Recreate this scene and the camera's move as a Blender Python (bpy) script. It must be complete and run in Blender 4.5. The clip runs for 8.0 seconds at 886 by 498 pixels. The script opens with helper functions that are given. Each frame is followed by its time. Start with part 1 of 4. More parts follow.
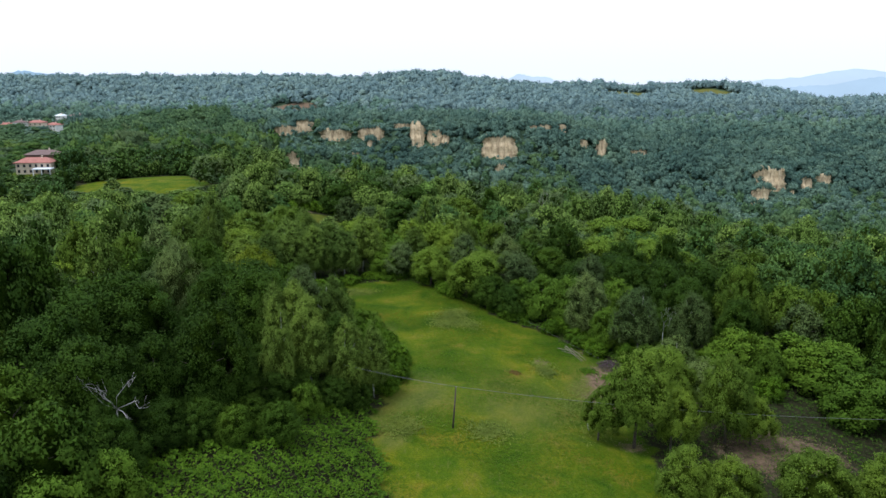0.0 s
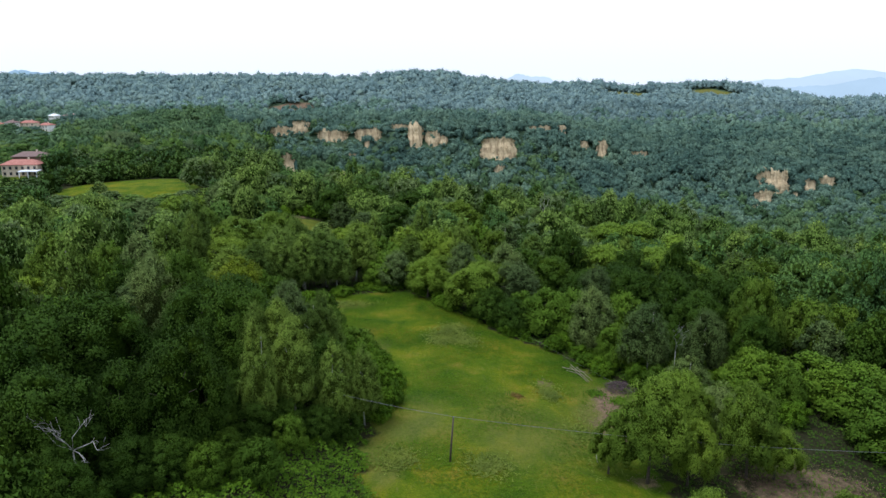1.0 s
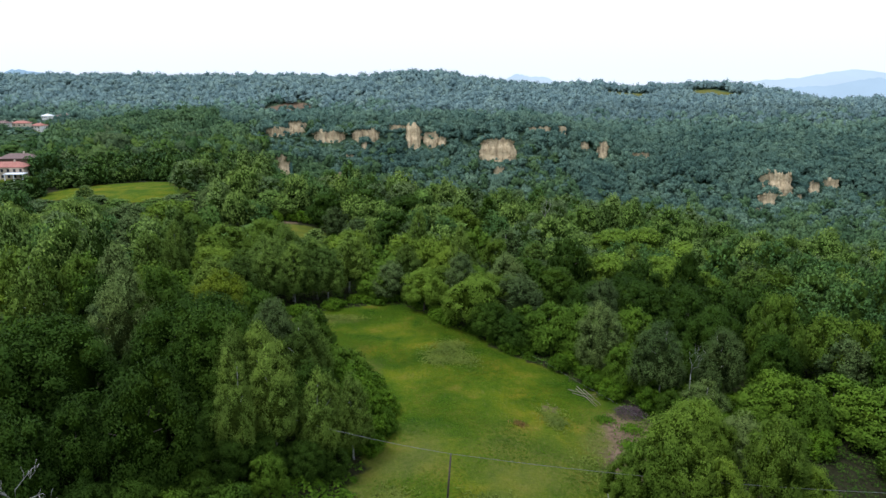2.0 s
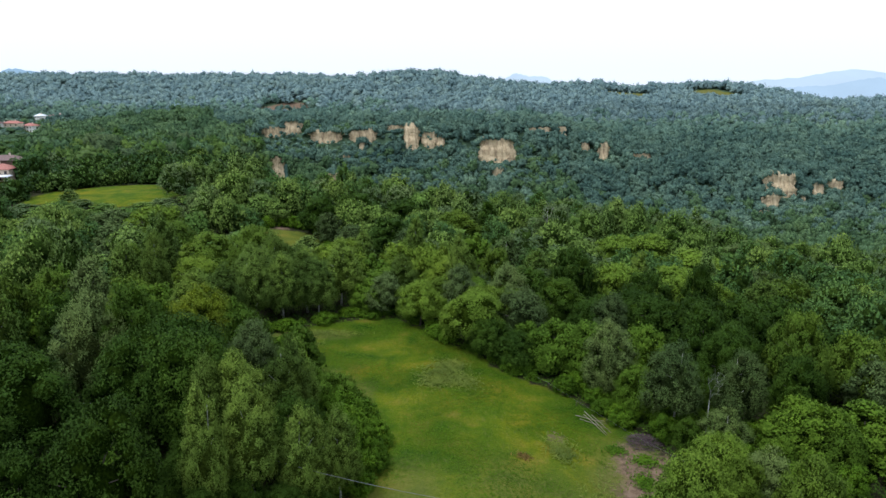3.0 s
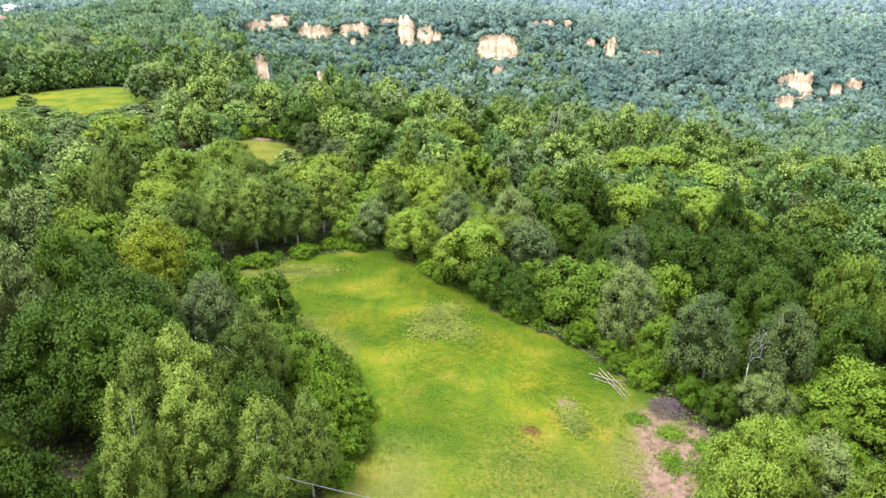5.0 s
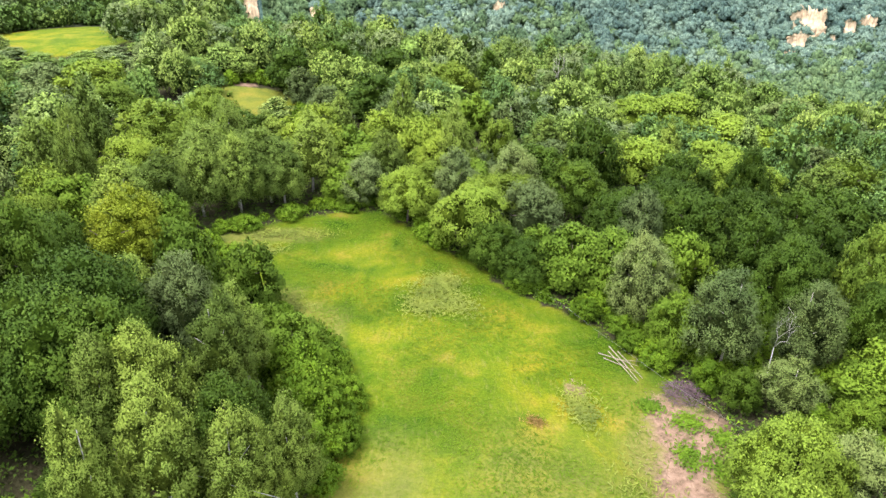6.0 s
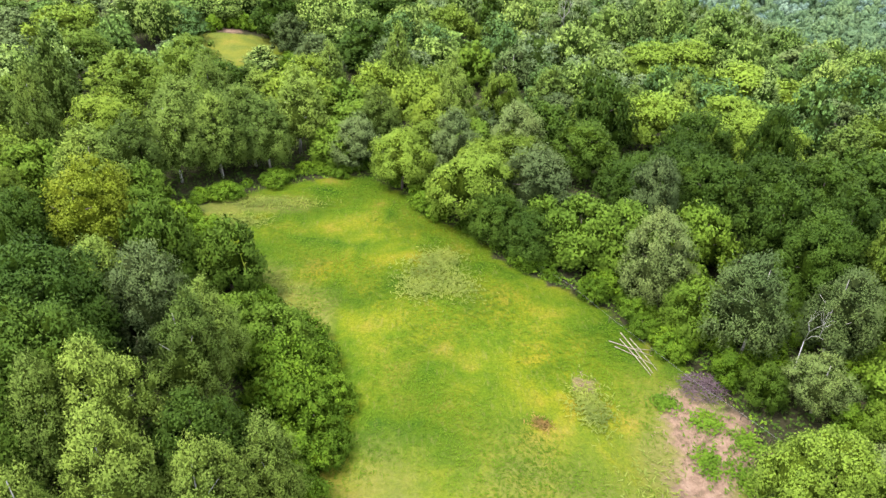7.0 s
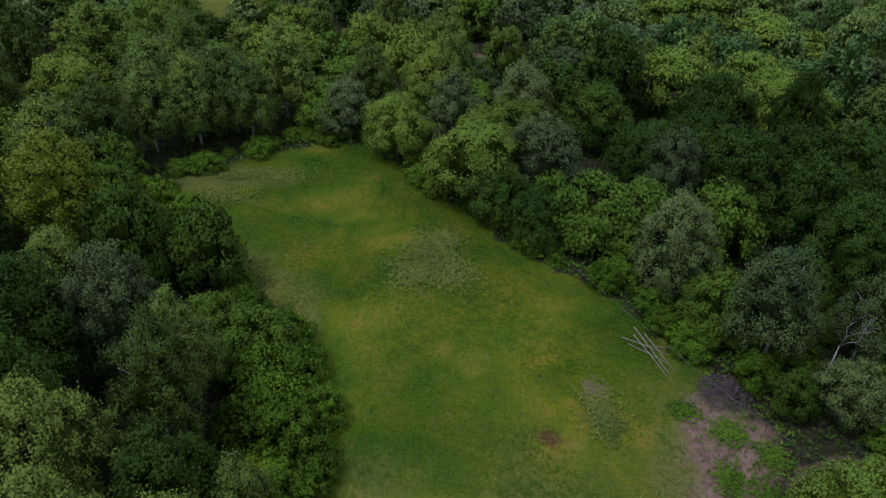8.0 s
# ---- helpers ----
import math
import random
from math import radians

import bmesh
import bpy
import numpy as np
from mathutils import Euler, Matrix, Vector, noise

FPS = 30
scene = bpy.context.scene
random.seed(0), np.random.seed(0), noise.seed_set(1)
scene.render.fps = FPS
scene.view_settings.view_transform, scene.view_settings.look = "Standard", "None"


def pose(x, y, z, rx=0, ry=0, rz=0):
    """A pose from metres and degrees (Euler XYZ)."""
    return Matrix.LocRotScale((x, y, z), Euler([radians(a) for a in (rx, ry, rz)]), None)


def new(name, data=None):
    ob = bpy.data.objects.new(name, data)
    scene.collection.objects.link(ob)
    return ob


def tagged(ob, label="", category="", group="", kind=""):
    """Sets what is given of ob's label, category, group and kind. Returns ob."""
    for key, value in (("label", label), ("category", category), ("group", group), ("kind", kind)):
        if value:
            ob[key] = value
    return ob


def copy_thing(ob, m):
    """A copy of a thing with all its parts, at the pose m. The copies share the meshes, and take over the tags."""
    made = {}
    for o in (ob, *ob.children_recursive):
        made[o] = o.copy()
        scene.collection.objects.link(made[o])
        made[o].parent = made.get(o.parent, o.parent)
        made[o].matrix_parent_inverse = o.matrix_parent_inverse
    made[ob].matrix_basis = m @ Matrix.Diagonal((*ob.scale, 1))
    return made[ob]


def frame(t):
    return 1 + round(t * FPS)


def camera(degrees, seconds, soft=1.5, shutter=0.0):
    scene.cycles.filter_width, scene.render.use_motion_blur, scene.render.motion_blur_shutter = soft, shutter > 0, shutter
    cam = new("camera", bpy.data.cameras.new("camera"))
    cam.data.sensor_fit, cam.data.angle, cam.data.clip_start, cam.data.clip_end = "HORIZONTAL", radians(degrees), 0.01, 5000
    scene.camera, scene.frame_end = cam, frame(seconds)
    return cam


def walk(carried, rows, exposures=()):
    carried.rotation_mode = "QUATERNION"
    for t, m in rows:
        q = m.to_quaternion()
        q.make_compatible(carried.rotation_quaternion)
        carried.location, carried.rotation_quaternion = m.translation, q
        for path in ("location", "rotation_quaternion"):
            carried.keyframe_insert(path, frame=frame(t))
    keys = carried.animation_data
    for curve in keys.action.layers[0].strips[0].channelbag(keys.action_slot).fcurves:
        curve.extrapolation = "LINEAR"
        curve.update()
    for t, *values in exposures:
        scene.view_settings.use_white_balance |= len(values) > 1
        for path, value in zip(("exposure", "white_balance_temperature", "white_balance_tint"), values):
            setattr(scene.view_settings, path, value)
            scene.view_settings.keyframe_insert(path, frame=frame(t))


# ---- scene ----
cam = camera(64.7, 8.0, soft=1.5)
METRES, EYE, TILT, LEAN, TURN = 81.0, 55.0, -14.3, 0.0, 0.0
ROWS = [
    (0.0, 0.0, 0.0, 0.0, 0.0, 0.0, -0.0),
    (0.5, 0.002, 0.0574, 0.0156, -0.06, -0.01, -0.02),
    (1.0, 0.0039, 0.1157, 0.0313, -0.12, -0.02, -0.04),
    (1.5, 0.0059, 0.1748, 0.0469, -0.17, -0.02, -0.06),
    (3.0, 0.0114, 0.3552, 0.0944, -0.33, -0.06, -0.1),
    (3.5, 0.0132, 0.4158, 0.1092, -0.39, -1.13, -0.11),
    (4.0, 0.0151, 0.4764, 0.1247, -0.45, -3.54, -0.13),
    (4.5, 0.0169, 0.5373, 0.1401, -0.5, -5.97, -0.15),
    (6.0, 0.0223, 0.7215, 0.1899, -0.65, -13.39, -0.2),
    (6.5, 0.0241, 0.783, 0.2058, -0.7, -15.8, -0.2),
    (7.0, 0.0258, 0.8446, 0.2216, -0.76, -18.22, -0.22),
    (7.5, 0.027, 0.906, 0.2377, -0.81, -20.67, -0.25),
    (8.0, 0.0282, 0.9668, 0.2538, -0.84, -23.12, -0.3),
]
EXPOSURES = [(0.0, -0.2, 5450, 11), (3.3, -0.2, 5450, 11), (3.7, -0.1, 5500, 11), (4.0, 0.2, 5550, 11), (4.5, 1.06, 5450, 25), (4.8, 1.4, 5650, 25), (6.6, 1.58, 6050, 25), (7.0, 1.47, 5950, 22), (7.5, 0.55, 5450, 22), (8.0, -0.70, 5100, 29)]
walk(cam, [(t, pose(0, 0, EYE, TILT, LEAN, TURN) @ pose(METRES * x, METRES * y, METRES * z, 90 + pitch, roll, yaw)) for t, x, y, z, yaw, pitch, roll in ROWS], EXPOSURES)

# ---- light: a bright overcast sky with a soft high sun ----
SUN_UP, SUN_ROUND = 66.0, 252.0
world = bpy.data.worlds.new("overcast_sky")
scene.world = world
world.use_nodes = True
wn = world.node_tree
wn.nodes.clear()
sky = wn.nodes.new("ShaderNodeTexSky")
sky.sky_type = "NISHITA"
sky.sun_disc = False
sky.sun_elevation, sky.sun_rotation = radians(SUN_UP), radians(SUN_ROUND)
sky.air_density, sky.dust_density = 1.0, 3.0
thin = wn.nodes.new("ShaderNodeBackground")
thin.inputs["Strength"].default_value = 0.05
cloud = wn.nodes.new("ShaderNodeBackground")
cloud.inputs["Color"].default_value = (1.0, 0.995, 0.985, 1)
cloud.inputs["Strength"].default_value = 1.18
both = wn.nodes.new("ShaderNodeAddShader")
wout = wn.nodes.new("ShaderNodeOutputWorld")
wn.links.new(sky.outputs["Color"], thin.inputs["Color"])
wn.links.new(thin.outputs[0], both.inputs[0])
wn.links.new(cloud.outputs[0], both.inputs[1])
wn.links.new(both.outputs[0], wout.inputs["Surface"])
sun = new("sun", bpy.data.lights.new("sun", "SUN"))
sun.data.energy, sun.data.angle, sun.data.color = 2.6, radians(14), (1.0, 0.96, 0.9)
sun.matrix_world = pose(0, 0, 300, 90 - SUN_UP, 0, 180 - SUN_ROUND)

# ---- materials ----


def material(name):
    m = bpy.data.materials.new(name)
    m.use_nodes = True
    nt = m.node_tree
    bsdf = nt.nodes["Principled BSDF"]
    return m, nt, bsdf


def ramp(nt, source, stops):
    r = nt.nodes.new("ShaderNodeValToRGB")
    while len(r.color_ramp.elements) < len(stops):
        r.color_ramp.elements.new(0.5)
    for e, (p, c) in zip(r.color_ramp.elements, stops):
        e.position, e.color = p, (*c, 1)
    nt.links.new(source, r.inputs[0])
    return r.outputs[0]


def noise_of(nt, scale, detail=4, rough=0.55, coords=None, distortion=0.0):
    n = nt.nodes.new("ShaderNodeTexNoise")
    n.inputs["Scale"].default_value = scale
    n.inputs["Detail"].default_value = detail
    n.inputs["Roughness"].default_value = rough
    n.inputs["Distortion"].default_value = distortion
    if coords is not None:
        nt.links.new(coords, n.inputs["Vector"])
    return n.outputs["Fac"]


def position(nt):
    return nt.nodes.new("ShaderNodeNewGeometry").outputs["Position"]


def mixed(nt, fac, a, b, blend="MIX"):
    n = nt.nodes.new("ShaderNodeMix")
    n.data_type, n.blend_type = "RGBA", blend
    for sock, v in ((n.inputs[0], fac), (n.inputs[6], a), (n.inputs[7], b)):
        if isinstance(v, (int, float)):
            sock.default_value = v
        elif isinstance(v, tuple):
            sock.default_value = (*v, 1)
        else:
            nt.links.new(v, sock)
    return n.outputs[2]


def bumped(nt, bsdf, height, strength, distance):
    b = nt.nodes.new("ShaderNodeBump")
    b.inputs["Strength"].default_value, b.inputs["Distance"].default_value = strength, distance
    nt.links.new(height, b.inputs["Height"])
    nt.links.new(b.outputs[0], bsdf.inputs["Normal"])


def leaf_material(name, dark, mid, light, sheen=0.06, see=0.14, patch=0.06, tone_of=0.0, vary=1.0, grain=0.0):
    """Foliage: every spray a tone of its own, whole trees and stands varying as well."""
    m, nt, bsdf = material(name)
    g = nt.nodes.new("ShaderNodeNewGeometry")
    o = nt.nodes.new("ShaderNodeObjectInfo")
    dark = tuple(p + (q - p) * 0.4 for p, q in zip(mid, dark))
    light = tuple(p + (q - p) * 0.4 for p, q in zip(mid, light))
    pick = g.outputs["Random Per Island"]
    if tone_of:
        a = nt.nodes.new("ShaderNodeAttribute")
        a.attribute_name = "tone"
        blend = nt.nodes.new("ShaderNodeMix")
        blend.inputs[0].default_value = tone_of
        nt.links.new(pick, blend.inputs[2])
        nt.links.new(a.outputs["Fac"], blend.inputs[3])
        pick = blend.outputs[0]
    tone = ramp(nt, pick, [(0.0, dark), (0.5, mid), (1.0, light)])
    stand = ramp(nt, noise_of(nt, patch, 3, 0.6, g.outputs["Position"]), [(0.3, (0.62, 0.68, 0.72)), (0.5, (1, 1, 1)), (0.72, (1.22, 1.15, 0.98))])
    each = ramp(nt, o.outputs["Random"], [(0.0, (0.60, 0.63, 0.62)), (0.5, (0.96, 0.97, 0.97)), (1.0, (1.24, 1.2, 1.06))])
    c = mixed(nt, vary, mixed(nt, vary, tone, stand, "MULTIPLY"), each, "MULTIPLY")
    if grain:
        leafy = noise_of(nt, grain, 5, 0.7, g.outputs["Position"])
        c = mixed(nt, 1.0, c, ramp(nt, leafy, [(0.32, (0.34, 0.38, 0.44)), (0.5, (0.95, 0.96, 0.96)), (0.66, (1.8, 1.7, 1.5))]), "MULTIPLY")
        bumped(nt, bsdf, leafy, 0.9, 0.6 / grain)
    nt.links.new(c, bsdf.inputs["Base Color"])
    bsdf.inputs["Roughness"].default_value = 0.75
    bsdf.inputs["Specular IOR Level"].default_value = sheen
    tr = nt.nodes.new("ShaderNodeBsdfTranslucent")
    nt.links.new(c, tr.inputs["Color"])
    mx = nt.nodes.new("ShaderNodeMixShader")
    mx.inputs[0].default_value = see
    nt.links.new(bsdf.outputs[0], mx.inputs[1])
    nt.links.new(tr.outputs[0], mx.inputs[2])
    nt.links.new(mx.outputs[0], nt.nodes["Material Output"].inputs["Surface"])
    return m


TONES = {
    "chestnut": ((0.0576, 0.0920, 0.0097), (0.1007, 0.1420, 0.0146), (0.1534, 0.1840, 0.0292)),
    "broad": ((0.0225, 0.0480, 0.0062), (0.0360, 0.0700, 0.0080), (0.0620, 0.1010, 0.0140)),
    "grey": ((0.0480, 0.0760, 0.0190), (0.0740, 0.1080, 0.0290), (0.1100, 0.1420, 0.0450)),
    "aspen": ((0.0560, 0.0960, 0.0234), (0.0900, 0.1390, 0.0370), (0.1400, 0.1880, 0.0740)),
    "birch": ((0.0313, 0.0545, 0.0143), (0.0529, 0.0793, 0.0223), (0.0842, 0.1074, 0.0392)),
    "locust": ((0.0760, 0.1180, 0.0080), (0.1280, 0.1720, 0.0120), (0.1850, 0.2200, 0.0200)),
    "fresh": ((0.0370, 0.0750, 0.0065), (0.0600, 0.1070, 0.0095), (0.0920, 0.1400, 0.0170)),
    "bramble": ((0.0373, 0.0781, 0.0078), (0.0661, 0.1244, 0.0116), (0.1150, 0.1732, 0.0234)),
    # the next three tones hold aerial haze, paler and bluer with distance
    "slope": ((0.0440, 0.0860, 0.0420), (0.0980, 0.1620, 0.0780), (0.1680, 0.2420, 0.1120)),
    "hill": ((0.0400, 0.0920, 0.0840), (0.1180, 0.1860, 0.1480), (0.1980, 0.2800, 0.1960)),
    "hazed_upland": ((0.1000, 0.1560, 0.1700), (0.1440, 0.2060, 0.2160), (0.1840, 0.2540, 0.2520)),
    "flowering": ((0.0685, 0.1080, 0.0101), (0.1134, 0.1600, 0.0157), (0.1626, 0.2040, 0.0291)),
}
NEARBY = {"aspen": 1.08, "fresh": 1.08, "chestnut": 1.05, "flowering": 1.12, "broad": 0.95, "bramble": 1.05, "birch": 1.55, "grey": 1.12}
TONES = {k: tuple(((1.08 if k in ("chestnut", "flowering") else 1.20) * r, 1.19 * g, b * (0.64 if k in ("bramble", "aspen") else 1.06) + (0.006 if k in ("hill", "grey", "hazed_upland") else 0.0)) for r, g, b in v) for k, v in TONES.items()}
LEAF = {k: leaf_material(k + "_leaves", *[tuple(NEARBY.get(k, 0.9) * q for q in t) for t in c], patch=0.25 if k == "bramble" else 0.06, vary=0.3 if k == "flowering" else 1.0) for k, c in TONES.items()}
# woods behind the near trees: haze added as lighter, bluer leaf colour
WOOD_TONE = {"broad": 1.6, "grey": 1.35, "aspen": 1.25, "fresh": 1.4, "chestnut": 1.25}
HAZED_LEAF = {k: leaf_material(k + "_hazed_wood_leaves", *[(c[0] * WOOD_TONE.get(k, 1.08), c[1] * WOOD_TONE.get(k, 1.08), c[2] * WOOD_TONE.get(k, 1.08) + (0.021 if k not in ("hill", "hazed_upland", "slope") else 0.0)) for c in TONES[k]], patch=0.015 if k == "hill" else 0.04, tone_of=0.93, grain=0.8 if k in ("hill", "hazed_upland", "slope") else 1.6) for k in ("chestnut", "broad", "grey", "aspen", "fresh", "hill", "hazed_upland", "slope")}
# darkened leaf colours for crown hearts: the shade between sprays is painted in
LEAF_SHADE = {k: leaf_material(k + "_core_shade", *[tuple(0.36 * q for q in t) for t in c], sheen=0.0, see=0.0, grain=2.6) for k, c in TONES.items()}
CORE_SHADE = leaf_material("dark_core_shade", (0.018, 0.034, 0.006), (0.024, 0.043, 0.007), (0.030, 0.052, 0.009), grain=2.0, sheen=0.0, see=0.0)
CATKIN = leaf_material("pale_catkins", (0.092, 0.155, 0.014), (0.135, 0.205, 0.024), (0.185, 0.25, 0.04))


def bark_material(name, dark, light, scale):
    m, nt, bsdf = material(name)
    p = nt.nodes.new("ShaderNodeTexCoord").outputs["Object"]
    n = noise_of(nt, scale, 6, 0.65, p)
    nt.links.new(ramp(nt, n, [(0.35, dark), (0.62, light)]), bsdf.inputs["Base Color"])
    bsdf.inputs["Roughness"].default_value = 0.9
    bumped(nt, bsdf, n, 0.6, 0.03)
    return m


BARK = bark_material("grey_brown_bark", (0.035, 0.027, 0.02), (0.10, 0.078, 0.058), 5.0)
PALE_BARK = bark_material("pale_birch_bark", (0.13, 0.12, 0.10), (0.40, 0.38, 0.33), 3.0)
GREY_BARK = bark_material("grey_aspen_bark", (0.15, 0.15, 0.13), (0.34, 0.33, 0.29), 3.0)
DEADWOOD = bark_material("bleached_dead_wood", (0.22, 0.20, 0.18), (0.48, 0.45, 0.41), 4.0)
FENCEWOOD = bark_material("weathered_grey_wood", (0.13, 0.115, 0.10), (0.30, 0.27, 0.24), 4.0)
POLEWOOD = bark_material("dark_creosoted_wood", (0.03, 0.022, 0.018), (0.085, 0.06, 0.045), 6.0)
LOGWOOD = bark_material("peeled_log_wood", (0.13, 0.10, 0.07), (0.28, 0.23, 0.17), 2.5)
BRUSHWOOD = bark_material("dry_brushwood", (0.035, 0.022, 0.024), (0.105, 0.068, 0.066), 3.0)


def ground_material():
    m, nt, bsdf = material("land")
    p = position(nt)
    a = nt.nodes.new("ShaderNodeAttribute")
    a.attribute_name = "grass"
    d = nt.nodes.new("ShaderNodeAttribute")
    d.attribute_name = "bare"
    r = nt.nodes.new("ShaderNodeAttribute")
    r.attribute_name = "dry"
    fine = noise_of(nt, 1.6, 8, 0.7, p)
    mid = noise_of(nt, 0.16, 5, 0.6, p, 0.4)
    wide = noise_of(nt, 0.045, 4, 0.55, p, 0.8)
    litter = ramp(nt, fine, [(0.3, (0.014, 0.015, 0.006)), (0.55, (0.028, 0.028, 0.012)), (0.8, (0.056, 0.042, 0.025))])
    green = ramp(nt, mid, [(0.30, (0.036, 0.076, 0.003)), (0.44, (0.064, 0.104, 0.003)), (0.56, (0.098, 0.124, 0.004)), (0.70, (0.146, 0.134, 0.012))])
    broad = ramp(nt, wide, [(0.3, (0.78, 0.9, 0.85)), (0.5, (1, 1, 1)), (0.7, (1.35, 1.12, 0.85))])
    green = mixed(nt, 1.0, green, broad, "MULTIPLY")
    green = mixed(nt, 1.0, green, ramp(nt, noise_of(nt, 3.5, 8, 0.75, p), [(0.3, (0.55, 0.62, 0.6)), (0.5, (1, 1, 1)), (0.7, (1.5, 1.38, 1.5))]), "MULTIPLY")
    stalks = nt.nodes.new("ShaderNodeMapping")
    stalks.inputs["Rotation"].default_value = (0, 0, 0.5)
    stalks.inputs["Scale"].default_value = (1.0, 0.28, 1.0)
    nt.links.new(p, stalks.inputs[0])
    straw = ramp(nt, noise_of(nt, 2.2, 6, 0.72, stalks.outputs[0]), [(0.55, (0, 0, 0)), (0.72, (0.55, 0.55, 0.55))])
    green = mixed(nt, straw, green, (0.165, 0.150, 0.036))
    dryc = ramp(nt, fine, [(0.35, (0.105, 0.112, 0.018)), (0.7, (0.195, 0.163, 0.050))])
    green = mixed(nt, 1.0, mixed(nt, r.outputs["Fac"], green, dryc), (0.88, 0.88, 0.95), "MULTIPLY")
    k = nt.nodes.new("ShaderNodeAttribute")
    k.attribute_name = "deep_green"
    # multiplies the grass to a darker green where the mask is set
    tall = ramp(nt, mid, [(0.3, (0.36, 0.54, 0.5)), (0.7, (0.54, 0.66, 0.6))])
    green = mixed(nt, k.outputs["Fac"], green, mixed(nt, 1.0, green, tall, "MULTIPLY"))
    earth = ramp(nt, noise_of(nt, 0.9, 7, 0.7, p), [(0.3, (0.06, 0.05, 0.024)), (0.48, (0.15, 0.10, 0.062)), (0.7, (0.22, 0.155, 0.10))])
    # ragged borders
    edge = nt.nodes.new("ShaderNodeMath")
    edge.operation = "MULTIPLY_ADD"
    nt.links.new(noise_of(nt, 0.5, 6, 0.7, p), edge.inputs[0])
    edge.inputs[1].default_value = 1.1
    edge.inputs[2].default_value = -0.55

    def ragged(att):
        s = nt.nodes.new("ShaderNodeMath")
        s.operation = "ADD"
        nt.links.new(att.outputs["Fac"], s.inputs[0])
        nt.links.new(edge.outputs[0], s.inputs[1])
        return ramp(nt, s.outputs[0], [(0.3, (0, 0, 0)), (0.66, (1, 1, 1))])
    u = nt.nodes.new("ShaderNodeAttribute")
    u.attribute_name = "thicket"
    shrubs = ramp(nt, noise_of(nt, 0.35, 6, 0.7, p), [(0.3, (0.035, 0.06, 0.03)), (0.7, (0.085, 0.13, 0.07))])
    litter = mixed(nt, u.outputs["Fac"], litter, shrubs)
    c = mixed(nt, ragged(a), litter, green)
    c = mixed(nt, ragged(d), c, earth)
    nt.links.new(c, bsdf.inputs["Base Color"])
    bsdf.inputs["Roughness"].default_value = 0.95
    bsdf.inputs["Specular IOR Level"].default_value = 0.05
    bumped(nt, bsdf, fine, 0.7, 0.25)
    return m


def plain_material(name, dark, light, scale, rough=0.8, bump=0.3, depth=0.02):
    m, nt, bsdf = material(name)
    n = noise_of(nt, scale, 6, 0.65, position(nt))
    nt.links.new(ramp(nt, n, [(0.3, dark), (0.7, light)]), bsdf.inputs["Base Color"])
    bsdf.inputs["Roughness"].default_value = rough
    bumped(nt, bsdf, n, bump, depth)
    return m


def cliff_material():
    m, nt, bsdf = material("tan_sandstone")
    p = position(nt)
    mp = nt.nodes.new("ShaderNodeMapping")
    mp.inputs["Scale"].default_value = (1, 1, 0.16)
    nt.links.new(p, mp.inputs[0])
    streak = noise_of(nt, 0.45, 6, 0.65, mp.outputs[0])
    mp2 = nt.nodes.new("ShaderNodeMapping")
    mp2.inputs["Scale"].default_value = (0.15, 0.15, 1.6)
    nt.links.new(p, mp2.inputs[0])
    beds = noise_of(nt, 0.4, 4, 0.6, mp2.outputs[0])
    c = ramp(nt, streak, [(0.30, (0.17, 0.125, 0.075)), (0.40, (0.40, 0.30, 0.17)), (0.52, (0.58, 0.455, 0.27)), (0.75, (0.70, 0.58, 0.375))])
    c = mixed(nt, 1.0, c, ramp(nt, beds, [(0.35, (0.92, 0.88, 0.84)), (0.6, (1.05, 1.03, 1.0))]), "MULTIPLY")
    nt.links.new(c, bsdf.inputs["Base Color"])
    bsdf.inputs["Roughness"].default_value = 0.95
    bumped(nt, bsdf, streak, 0.8, 0.8)
    return m


GROUND = ground_material()
CLIFF = cliff_material()
WALL = plain_material("white_render", (0.62, 0.60, 0.56), (0.80, 0.78, 0.74), 0.6)
WALL2 = plain_material("ochre_render", (0.50, 0.40, 0.28), (0.66, 0.56, 0.42), 0.6)
ROOF = plain_material("red_clay_tiles", (0.24, 0.085, 0.06), (0.42, 0.18, 0.13), 1.5, 0.85, 0.8, 0.1)
ROOF2 = plain_material("dark_brown_tiles", (0.10, 0.06, 0.05), (0.20, 0.13, 0.11), 1.5, 0.85, 0.8, 0.1)
WOODWORK = plain_material("brown_woodwork", (0.09, 0.05, 0.03), (0.16, 0.09, 0.06), 3.0)
WHITE = plain_material("white_sheeting", (0.72, 0.73, 0.74), (0.82, 0.83, 0.84), 0.8, 0.5)
CABLE = plain_material("grey_cable", (0.10, 0.10, 0.10), (0.18, 0.18, 0.17), 2.0, 0.5)
PANE, _nt, _b = material("window_glass")
_b.inputs["Base Color"].default_value = (0.03, 0.04, 0.05, 1)
_b.inputs["Roughness"].default_value = 0.08
GRASS = leaf_material("meadow_grass", (0.042, 0.098, 0.004), (0.066, 0.122, 0.004), (0.095, 0.14, 0.007), patch=0.12, see=0.25)
STRAW = leaf_material("pale_seeding_grass", (0.13, 0.18, 0.018), (0.20, 0.245, 0.036), (0.29, 0.315, 0.075), patch=0.2, see=0.25)
DULL = leaf_material("thin_dry_grass", (0.085, 0.125, 0.010), (0.125, 0.160, 0.018), (0.175, 0.200, 0.036), patch=0.2, see=0.25)
RUST = leaf_material("rusty_dry_weeds", (0.22, 0.13, 0.03), (0.32, 0.20, 0.05), (0.42, 0.29, 0.09), patch=0.3, see=0.2)
